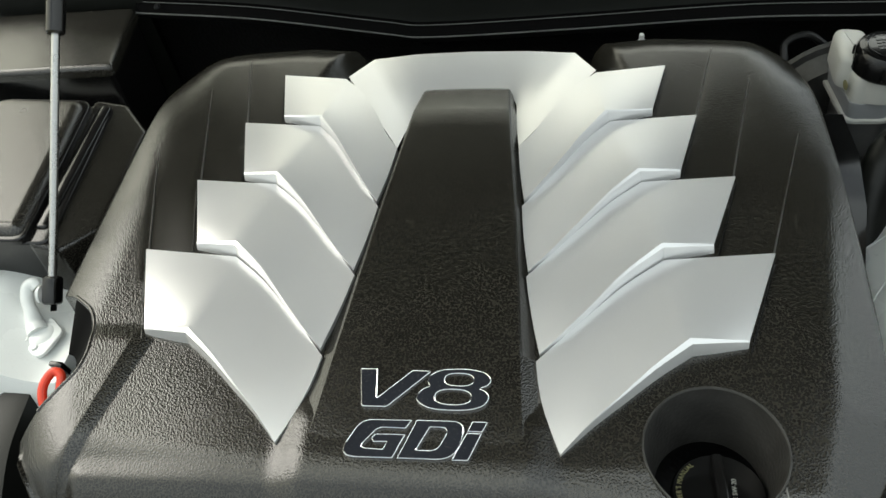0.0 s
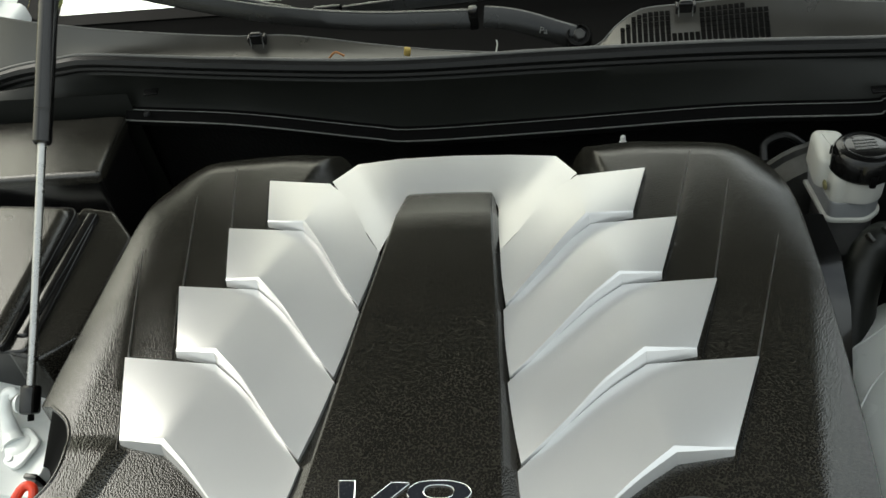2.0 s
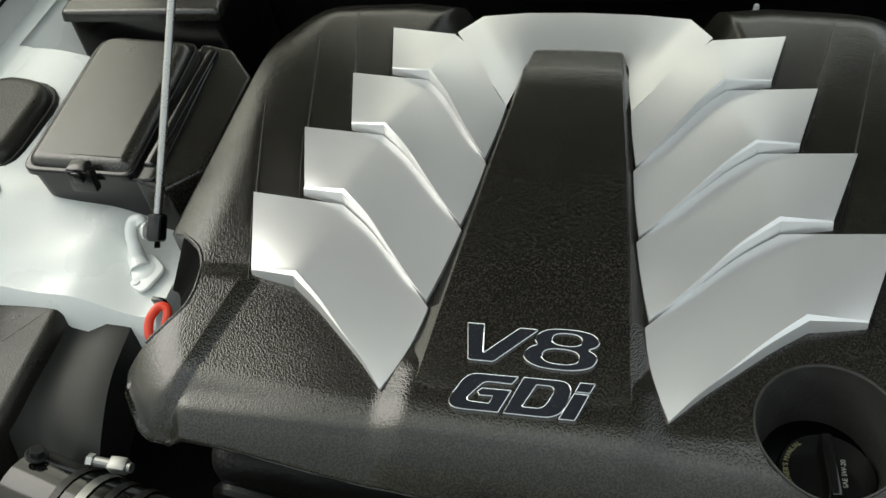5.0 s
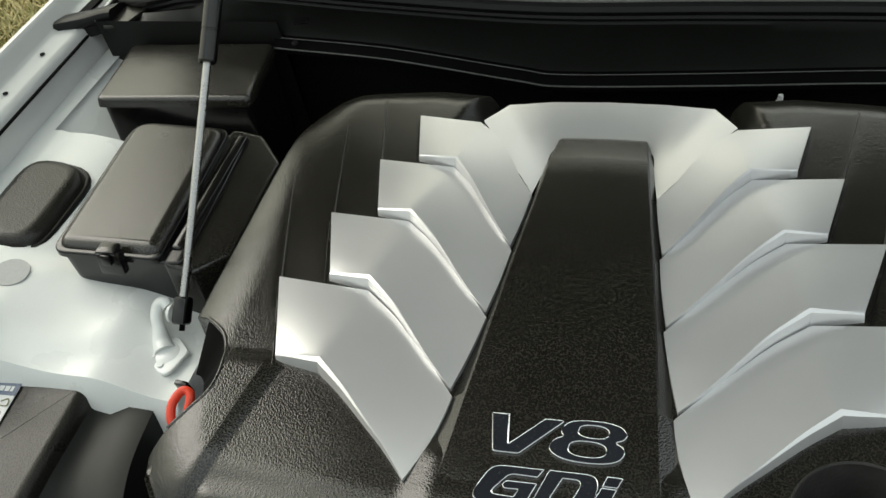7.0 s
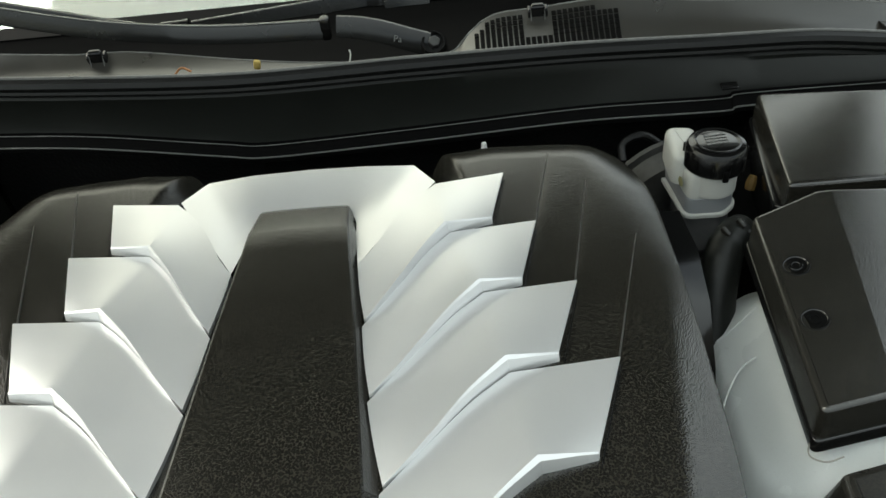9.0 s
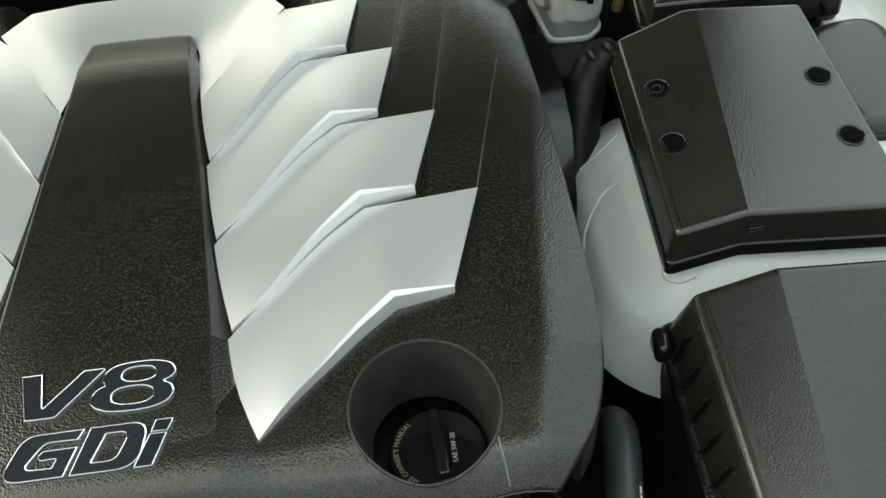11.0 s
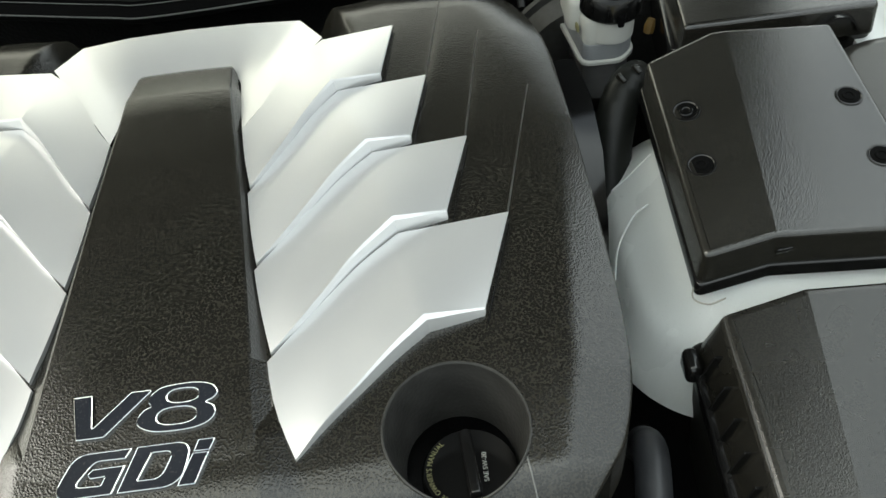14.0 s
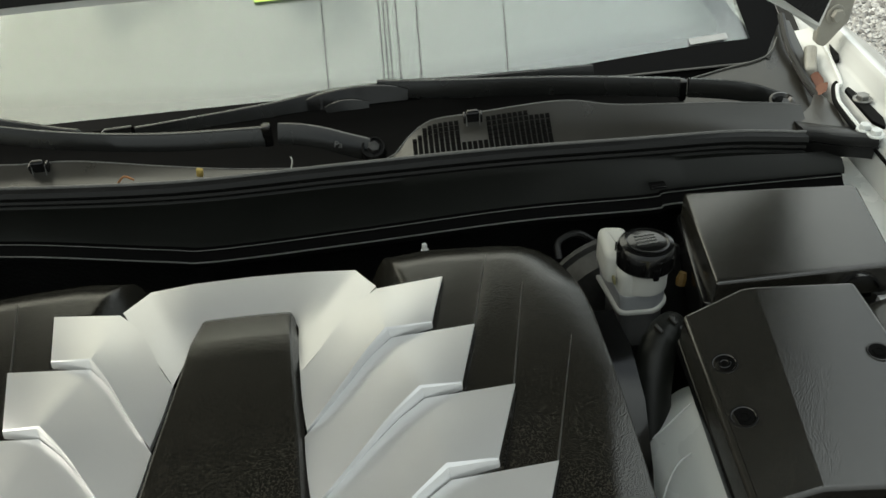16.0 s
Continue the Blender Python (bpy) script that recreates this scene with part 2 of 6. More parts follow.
def curve(keys, n=8, closed=False):
    """A smooth line through keys, n steps between each two."""
    k = [Vector(p) for p in keys]
    m = len(k)
    pts = []
    for i in range(m if closed else m - 1):
        a, b = k[i], k[(i + 1) % m]
        p0 = k[i - 1] if (i > 0 or closed) else a + (a - b)
        p3 = k[(i + 2) % m] if (i + 2 < m or closed) else b + (b - a)
        for j in range(n):
            t = j / n
            pts.append(0.5 * (2 * a + (b - p0) * t + (2 * p0 - 5 * a + 4 * b - p3) * t * t + (3 * a - p0 - 3 * b + p3) * t ** 3))
    if not closed:
        pts.append(k[-1])
    return pts


def loft(rows, close=False):
    """A sheet through rows of equally many points."""
    bm = bmesh.new()
    v = [[bm.verts.new(p) for p in r] for r in rows]
    for a, b in zip(v, v[1:]):
        m = len(a)
        for i in range(m if close else m - 1):
            q = [a[i], a[(i + 1) % m], b[(i + 1) % m], b[i]]
            if len({tuple(round(c, 7) for c in w.co) for w in q}) > 2:
                bm.faces.new(q)
    return bm


def cap(bm, pts):
    bm.faces.new([bm.verts.new(p) for p in pts])


def thick(bm, t):
    bmesh.ops.remove_doubles(bm, verts=bm.verts, dist=1e-6)
    bmesh.ops.recalc_face_normals(bm, faces=bm.faces)
    bmesh.ops.solidify(bm, geom=list(bm.faces), thickness=t)
    return bm


def tube(path, r, n=12, ends=True):
    """A round hose along path; r is one radius or one for each point."""
    p = [Vector(q) for q in path]
    rs = [r] * len(p) if isinstance(r, (int, float)) else r
    rows = []
    side = None
    for i, q in enumerate(p):
        d = (p[min(i + 1, len(p) - 1)] - p[max(i - 1, 0)]).normalized()
        if side is None:
            side = d.orthogonal().normalized()
        side = (side - d * side.dot(d)).normalized()
        up = d.cross(side)
        rows.append([q + rs[i] * (math.cos(a) * side + math.sin(a) * up) for a in (2 * math.pi * j / n for j in range(n))])
    bm = loft(rows, True)
    if ends:
        cap(bm, rows[0])
        cap(bm, rows[-1])
    return bm


def lathe(profile, m=None, n=36, arc=360.0):
    """A turned body from (radius, height) pairs, placed by m."""
    m = m or Matrix()
    steps = n if arc >= 360 else n + 1
    rows = [[m @ Vector((r * math.cos(radians(arc) * j / n), r * math.sin(radians(arc) * j / n), z)) for j in range(steps)] for r, z in profile]
    return loft(rows, arc >= 360)


def fillet(poly, r, n=5):
    """poly, (x, y) pairs, with its corners rounded to radius r."""
    made = []
    m = len(poly)
    for i in range(m):
        p = Vector(poly[i][:2])
        a, b = Vector(poly[i - 1][:2]) - p, Vector(poly[(i + 1) % m][:2]) - p
        rr = poly[i][2] if len(poly[i]) > 2 else r
        la, lb = a.length, b.length
        a.normalize(), b.normalize()
        half = a.angle(b) / 2
        d = min(rr / math.tan(half), la * 0.45, lb * 0.45)
        s, e = p + a * d, p + b * d
        for j in range(n + 1):
            t = j / n
            made.append(((1 - t) ** 2 * s + 2 * t * (1 - t) * p + t * t * e))
    return made


def inset(pts, d):
    """A closed plan line moved inwards by d."""
    m = len(pts)
    area = sum(pts[i - 1].x * pts[i].y - pts[i].x * pts[i - 1].y for i in range(m))
    s = 1 if area > 0 else -1
    moved = []
    for i in range(m):
        t = (pts[(i + 1) % m] - pts[i - 1]).normalized()
        moved.append(pts[i] + Vector((-t.y, t.x)) * d * s)
    return moved


def lid(poly, top, depth, r=0.012, edge=0.006, draft=0.0, cuts=(), n=4):
    """A moulded box: plan poly, height top(x, y), walls depth deep that lean out by draft, a rounded upper edge; cuts are (point, way) of folds in plan."""
    pts = fillet(poly, r)
    rows = [[Vector((q.x, q.y, -depth)) for q in inset(pts, -draft)]]
    for j in range(n + 1):
        a = math.pi / 2 * j / n
        rows.append([Vector((q.x, q.y, -edge * (1 - math.sin(a)))) for q in inset(pts, edge * (1 - math.cos(a)))])
    if edge > 0.003:
        rows.append([Vector((q.x, q.y, 0)) for q in inset(pts, edge + 0.0015)])
    bm = loft(rows, True)
    bmesh.ops.remove_doubles(bm, verts=bm.verts, dist=1e-7)
    cap(bm, rows[-1])
    cap(bm, rows[0])
    bmesh.ops.remove_doubles(bm, verts=bm.verts, dist=1e-6)
    for p, way in cuts:
        bmesh.ops.bisect_plane(bm, geom=list(bm.verts) + list(bm.edges) + list(bm.faces), plane_co=(*p, 0), plane_no=(-way[1], way[0], 0))
    for v in bm.verts:
        v.co.z += top(v.co.x, v.co.y)
    return bm


def box(size, m, bevel=0.002, seg=2):
    bm = bmesh.new()
    bmesh.ops.create_cube(bm, size=1)
    for v in bm.verts:
        v.co = Vector((v.co.x * size[0], v.co.y * size[1], v.co.z * size[2]))
    if bevel:
        bmesh.ops.bevel(bm, geom=list(bm.edges), offset=bevel, segments=seg, affect="EDGES", profile=0.5)
    bm.transform(m)
    return bm


def hexagon(r, h, m, washer=0.0):
    bm = lathe([(0, h), (r * 0.9, h), (r, h * 0.85), (r, 0.0)], m, 6)
    if washer:
        w = lathe([(r, 0.0012), (washer * 0.92, 0.0012), (washer, 0.0004), (washer, -0.001)], m, 24)
        me = bpy.data.meshes.new("tmp")
        w.to_mesh(me)
        bm.from_mesh(me)
        w.free()
        bpy.data.meshes.remove(me)
    return bm


def join(*bms):
    """Several bmeshes as one."""
    first = bms[0]
    for b in bms[1:]:
        me = bpy.data.meshes.new("tmp")
        b.to_mesh(me)
        first.from_mesh(me)
        b.free()
        bpy.data.meshes.remove(me)
    return first


def smooth(a, b, x):
    t = min(max((x - a) / (b - a), 0.0), 1.0)
    return t * t * (3 - 2 * t)


def letters(body, size, m, shear=0.0, stretch=1.0, rise=0.001, offset=0.0, space=1.0, arc=0.0, align="LEFT", bevel=0.0):
    """Raised lettering in the built-in font as a bmesh, laid in the plane of m; arc bends it round a circle of that radius."""
    c = bpy.data.curves.new("text", "FONT")
    c.body, c.size, c.shear, c.extrude, c.offset, c.space_character, c.align_x = body, size, shear, rise, offset, space, align
    c.resolution_u = 6
    c.bevel_depth, c.bevel_resolution = bevel, 2
    ob = bpy.data.objects.new("text", c)
    scene.collection.objects.link(ob)
    me = bpy.data.meshes.new_from_object(ob.evaluated_get(bpy.context.evaluated_depsgraph_get()))
    bpy.data.objects.remove(ob)
    bpy.data.curves.remove(c)
    bm = bmesh.new()
    bm.from_mesh(me)
    bpy.data.meshes.remove(me)
    for v in bm.verts:
        v.co.x *= stretch
        if arc:
            a = v.co.x / arc
            v.co = Vector(((arc + v.co.y) * math.sin(a), (arc + v.co.y) * math.cos(a), v.co.z))
    bm.transform(m)
    return bm


def bars(widths, height, gap, m, rise=0.0004):
    """Plain bars where writing is too small to read."""
    x = 0.0
    made = []
    for w in widths:
        made.append(box((w, height, rise), m @ Matrix.Translation((x + w / 2, 0, 0)), 0))
        x += w + gap
    return join(*made)

# ---- the engine cover ----


def plane_z(y):
    return 0.92 + 0.06 * (y - 0.46)


cover = thing("engine_cover", (0, 0.48, 0.80), "black plastic engine cover with silver blade trim and chrome V8 lettering", "engine cover")
HALF = [(0.0, 0.735), (0.098, 0.735), (0.120, 0.755), (0.175, 0.762), (0.255, 0.755), (0.284, 0.742), (0.302, 0.714), (0.3155, 0.655), (0.319, 0.60), (0.321, 0.53), (0.323, 0.46), (0.324, 0.41), (0.3235, 0.364), (0.3195, 0.324), (0.3080, 0.2860), (0.2940, 0.2640), (0.2760, 0.2425), (0.25, 0.2430), (0.209, 0.239), (0.14, 0.2325), (0.07, 0.228), (0.0, 0.2265)]
HALF = HALF[:3] + [tuple(q.xy) for q in curve([(x, y, 0) for x, y in HALF[3:17]], 4)] + HALF[17:]
NOTCH = [(-0.284, 0.2465), (-0.302, 0.270), (-0.3075, 0.289), (-0.297, 0.308), (-0.284, 0.3235), (-0.273, 0.3435), (-0.2735, 0.372), (-0.285, 0.399), (-0.3095, 0.4185), (-0.3235, 0.4225)]
left_side = [(-x, y) for x, y in reversed(HALF[1:-1])]
front_left = [p for p in left_side if p[1] < 0.2430]
back_left = [p for p in left_side if p[1] > 0.4225]
OUTLINE = [Vector(p) for p in HALF] + [Vector(p) for p in front_left] + [Vector(p) for p in NOTCH] + [Vector(p) for p in back_left]
HUB = Vector((0.0, 0.47))
HOLE, HOLE_R = Vector((0.2015, 0.2965)), 0.0475


def rim(angle):
    """How far the cover's edge lies from its hub at that angle."""
    d = Vector((math.cos(angle), math.sin(angle)))
    best = 1.0
    for a, b in zip(OUTLINE, OUTLINE[1:] + OUTLINE[:1]):
        e = b - a
        den = d.x * e.y - d.y * e.x
        if abs(den) > 1e-9:
            w = a - HUB
            s, u = (w.x * e.y - w.y * e.x) / den, (w.x * d.y - w.y * d.x) / den
            if s > 0 and -1e-6 <= u <= 1 + 1e-6:
                best = min(best, s)
    return best


RIDGES = [((0.2559, 0.461), (0.2998, 0.630)), ((0.233, 0.5428), (0.2637, 0.700)), ((0.2074, 0.618), (0.233, 0.738))]


def front_drop(y):
    """How far the front of the cover bends down."""
    return 0.030 * (max(0.0, 0.270 - y) / 0.042) ** 2


def fold_half(y):
    """Half the width of the fold beside the apron, narrower towards the front."""
    return 0.0035 + 0.0045 * min(max((y - 0.25) / 0.12, 0.0), 1.0)


def shoulder(y):
    """Where the crease of the outer shoulder lies, away from the notch."""
    return 0.307 - 0.099 * min(max(0.0, 0.56 - y), 0.23) - 0.25 * max(0.0, 0.33 - y)


def apron_line(y, side):
    """The edge between apron and shoulder."""
    return 0.2314 + (0.368 - y) * (0.235 if side < 0 else 0.118)


def cover_z(x, y, e):
    """The height of the cover's skin; e is the way to its edge."""
    z = plane_z(y) - 0.005
    z -= front_drop(y)
    ax = abs(x)
    roll = 0.050
    if e < roll:
        deep = 0.012 + 0.007 * smooth(0.40, 0.27, y) + 0.012 * smooth(0.66, 0.74, y)
        deep *= 1 - 0.85 * smooth(0.275, 0.255, y) * smooth(0.262, 0.245, ax)
        deep *= (1 - e / roll) ** 1.9
        if x > 0.2 and 0.20 < y < 0.66:
            past = x - shoulder(y)
            soft = 0.004 + 0.004 * smooth(0.30, 0.60, y)
            past = 0.5 * (past + math.sqrt(past * past + soft * soft))
            facet = 0.33 * past
            deep += (facet - deep) * smooth(0.66, 0.50, y) * smooth(0.20, 0.25, x)
        z -= deep
    if y < 0.33 and ax < 0.11:
        z += 0.0072 * smooth(0.106, 0.0745, ax) * smooth(0.216, 0.246, y) * smooth(0.336, 0.302, y)
    # steps that run back from the blades' outer corners
    for (x0, y0), (x1, y1) in RIDGES:
        if y0 - 0.03 < y < y1 + 0.02:
            line = x0 + (x1 - x0) * (y - y0) / (y1 - y0)
            z -= 0.0012 * smooth(line + 0.008, line - 0.004, ax) * smooth(y1, y0 + 0.02, y) * smooth(line - 0.045, line - 0.01, ax)
    # apron, set lower than the shoulders
    if y < 0.385:
        line, w = apron_line(y, x), fold_half(y)
        low = 0.0015 - 0.0015 * smooth(0.14, 0.24, ax)
        z += (0.0035 + (low - 0.0035) * smooth(line + w, line - w, ax) if x < 0 else low * smooth(line + 0.003, line - 0.003, ax)) * smooth(0.388, 0.368, y)
    # seat of the silver bridge at the back
    if y > 0.54:
        line = 0.148 - 0.30 * (y - 0.685) if y > 0.685 else 0.148 - 0.62 * (0.685 - y)
        z -= 0.026 * min(max((line - ax) / 0.020, 0.0), 1.0) * smooth(0.54, 0.58, y)
    return z


WHOLE = HALF + left_side
EDGE = np.array([(a[0] + (b[0] - a[0]) * k / 24, a[1] + (b[1] - a[1]) * k / 24) for a, b in zip(WHOLE, WHOLE[1:] + WHOLE[:1]) for k in range(24)])


def skin_z(x, y):
    """The cover's skin, by the true way to its edge."""
    return cover_z(x, y, float(np.sqrt(((EDGE - (x, y)) ** 2).sum(1).min())))


def build_body():
    bm = bmesh.new()
    na, nr = 640, 120
    rings = []
    for i in range(na):
        a = 2 * math.pi * (i + 0.5) / na
        d, r = Vector((math.cos(a), math.sin(a))), rim(a)
        col = []
        for j in range(1, nr + 1):
            s = (j / nr) ** 0.85
            p = HUB + d * r * s
            col.append((p.x, p.y, r * (1 - s)))
        rings.append(col)
    # true way to the edge, from a fine ring of edge points
    verts = []
    for col in rings:
        one = []
        for x, y, e in col:
            near = float(np.sqrt(((EDGE - (x, y)) ** 2).sum(1).min()))
            p = Vector((x, y))
            w = p - HOLE
            if w.length < HOLE_R and w.length > HOLE_R - 0.0065:
                p = HOLE + w.normalized() * HOLE_R
            one.append(bm.verts.new((p.x, p.y, cover_z(p.x, p.y, near))))
        verts.append(one)
    hub = bm.verts.new((HUB.x, HUB.y, cover_z(HUB.x, HUB.y, 0.2)))
    for i in range(na):
        a, b = verts[i], verts[(i + 1) % na]
        bm.faces.new((hub, a[0], b[0]))
        for j in range(nr - 1):
            q = (a[j], a[j + 1], b[j + 1], b[j])
            mid = sum((v.co.xy for v in q), Vector((0, 0))) / 4
            if (mid - HOLE).length < HOLE_R - 0.0002:
                continue
            bm.faces.new(q)
    # rolled edge and skirt
    last = [c[-1] for c in verts]
    for drop, push in ((0.0016, 0.0010), (0.0040, 0.0014), (0.05, 0.0018)):
        nxt = []
        for i in range(na):
            v = verts[i][-1].co
            d = (v.xy - HUB).normalized()
            low, out_by = drop, push
            if v.y < 0.262 and drop > 0.01:
                low, out_by = 0.012, -0.03
            if -0.320 < v.x < -0.266 and 0.30 < v.y < 0.422 and drop > 0.01:
                out_by = -0.012
            nxt.append(bm.verts.new((v.x + d.x * out_by, v.y + d.y * out_by, v.z - low)))
        for i in range(na):
            bm.faces.new((last[i], nxt[i], nxt[(i + 1) % na], last[(i + 1) % na]))
        last = nxt
    return bm


part("shell", build_body(), GRAINED, cover, "grained black plastic shell", 40)

lip_x = [-0.272 + 0.546 * k / 60 for k in range(61)]
lip_y = [max(y for x, y in ((a[0] + (b[0] - a[0]) * (q - a[0]) / (b[0] - a[0]), a[1] + (b[1] - a[1]) * (q - a[0]) / (b[0] - a[0])) for a, b in zip(WHOLE, WHOLE[1:]) if a[1] < 0.2475 and b[1] < 0.2475 and min(a[0], b[0]) <= q <= max(a[0], b[0]))) for q in lip_x]
part("front_lip", tube([(x, y - 0.0006, skin_z(x, y) - 0.0026) for x, y in zip(lip_x, lip_y)], 0.0011, 6), SATIN, cover, "thin rolled front lip", 60)

rim_line = curve([(x, y, 0.0) for x, y in NOTCH[3:9]], 6)
wall = [(q.x, q.y, skin_z(q.x, q.y) - 0.0015) for q in rim_line]
foot_line = [Vector(q[:2]) + (Vector((-0.330, 0.372)) - Vector(q[:2])) * min(1.0, 0.032 / (Vector((-0.330, 0.372)) - Vector(q[:2])).length) for q in wall]
# the notch's own shade is put into this wall's black
part("notch_wall", loft([wall, [(p.x, p.y, q[2] - 0.040) for p, q in zip(foot_line, wall)]]), VOID, cover, "wall of the notch, coloured black as if shaded", 60)
part("notch_rim", tube([(q.x, q.y, skin_z(q.x, q.y) - 0.0010) for q in rim_line], 0.0020, 8), GRAINED, cover, "rolled rim of the notch", 60)

# folds of the apron and the thin creases behind the blades
for side in (1, -1):
    rows = []
    for k in range(24):
        y = 0.372 - 0.124 * k / 23
        mid = 0.2314 + (0.368 - y) * 0.235
        row = [(side * (mid + dx), y, skin_z(side * (mid + dx), y) + lift) for dx, lift in ((fold_half(y) + 0.0015, -0.0004), (fold_half(y) - 0.0002, 0.0007), (0.2 * fold_half(y) - 0.0005, 0.0008), (0.0005 - fold_half(y), 0.0008), (-fold_half(y) - 0.0015, -0.0004))]
        if min((Vector(q[:2]) - HOLE).length for q in row) > HOLE_R + 0.002:
            rows.append(row)
    if side < 0:
        part("apron_fold", loft(rows), GRAINED, cover, "", 20)
    for (x0, y0), (x1, y1) in RIDGES:
        pts = []
        for k in range(24):
            t = 0.01 + 0.80 * k / 23
            x, y = x0 + (x1 - x0) * t, y0 + (y1 - y0) * t
            pts.append((side * x, y, skin_z(side * x, y) + 0.0001))
        # the crease's bright reflection is painted as a paler tube
        part("crease", tube(pts, [0.0008 * (1 - 0.6 * k / 23) for k in range(24)], 6), WORN_GLINT_LIP, cover, "thin pale line painted as the crease's reflection", 60)

seam = [(apron_line(y, 1) + 0.0005, y) for y in [0.272 - 0.0034 * k for k in range(9)]]
part("corner_seam", tube([(x, y, skin_z(x, y) + 0.0001) for x, y in seam], 0.0006, 6), WORN_GLINT, cover, "worn seam beside the filler well", 60)

# filler well: a tapered wall and a rounded lip
lip_rows = []
for r, dz in ((HOLE_R + 0.0006, -0.0005), (HOLE_R + 0.0002, 0.0010), (HOLE_R - 0.0007, 0.0011), (HOLE_R - 0.0014, 0.0), (HOLE_R - 0.003, -0.012), (HOLE_R - 0.006, -0.03), (HOLE_R - 0.010, -0.055)):
    ring = []
    for j in range(56):
        a = 2 * math.pi * j / 56
        x, y = HOLE.x + r * math.cos(a), HOLE.y + r * math.sin(a)
        ring.append((x, y, cover_z(HOLE.x + HOLE_R * math.cos(a), HOLE.y + HOLE_R * math.sin(a), 0.06) + dz))
    lip_rows.append(ring)
part("filler_well", loft(lip_rows[3:], True), SCUFF, cover, "scuffed dusty filler well", 50)
part("well_lip", loft(lip_rows[:4], True), WORN_GLINT_LIP, cover, "worn pale lip of the well", 50)

# silver blades: back line, front crease and foot of the lip, from the middle of the car outwards
FRONT = [
    [(0.1001, 0.2853, 0.9095), (0.1188, 0.3070, 0.9148), (0.1404, 0.3293, 0.9182), (0.1638, 0.3532, 0.9222), (0.1880, 0.3745, 0.9256), (0.2302, 0.3800, 0.9165)],
    [(0.0826, 0.3644, 0.9143), (0.1005, 0.3827, 0.9194), (0.1206, 0.4065, 0.9228), (0.1436, 0.4345, 0.9270), (0.1722, 0.4620, 0.9305), (0.2120, 0.4690, 0.9218)],
    [(0.0703, 0.4408, 0.9188), (0.0894, 0.4614, 0.9241), (0.1088, 0.4868, 0.9276), (0.1311, 0.5155, 0.9319), (0.1554, 0.5415, 0.9354), (0.1911, 0.5496, 0.9267)],
    [(0.0631, 0.5155, 0.9233), (0.0752, 0.5307, 0.9282), (0.0909, 0.5557, 0.9317), (0.1095, 0.5858, 0.9361), (0.1292, 0.6130, 0.9395), (0.1705, 0.6250, 0.9312)],
]
FOOT = [
    [(0.0999, 0.2860, 0.9066), (0.1253, 0.3106, 0.9080), (0.1483, 0.3291, 0.9091), (0.1719, 0.3474, 0.9092), (0.1938, 0.3620, 0.9090), (0.2292, 0.3715, 0.9076)],
    [(0.0825, 0.3640, 0.9125), (0.1023, 0.3854, 0.9135), (0.1248, 0.4090, 0.9149), (0.1480, 0.4307, 0.9162), (0.1760, 0.4508, 0.9174), (0.2130, 0.4583, 0.9150)],
    [(0.0702, 0.4405, 0.9170), (0.0914, 0.4659, 0.9184), (0.1132, 0.4915, 0.9199), (0.1380, 0.5180, 0.9215), (0.1621, 0.5364, 0.9226), (0.1902, 0.5401, 0.9200)],
    [(0.0630, 0.5150, 0.9215), (0.0772, 0.5358, 0.9225), (0.0954, 0.5617, 0.9241), (0.1166, 0.5934, 0.9260), (0.1362, 0.6125, 0.9271), (0.1707, 0.6183, 0.9245)],
]
CORNER = [(0.2568, 0.4615, 0.9191), (0.2345, 0.5428, 0.9240), (0.2080, 0.6178, 0.9285), (0.1840, 0.6860, 0.9326)]
INNER = [(0.0801, 0.3587, 0.9129), (0.0688, 0.4361, 0.9176), (0.0613, 0.5101, 0.9220), (0.0545, 0.5793, 0.9272)]


def spread(keys, n):
    """Curved over the inner keys, straight to the last one."""
    return curve(keys[:-1], n) + [Vector(keys[-2]).lerp(Vector(keys[-1]), j / n) for j in range(1, n + 1)]


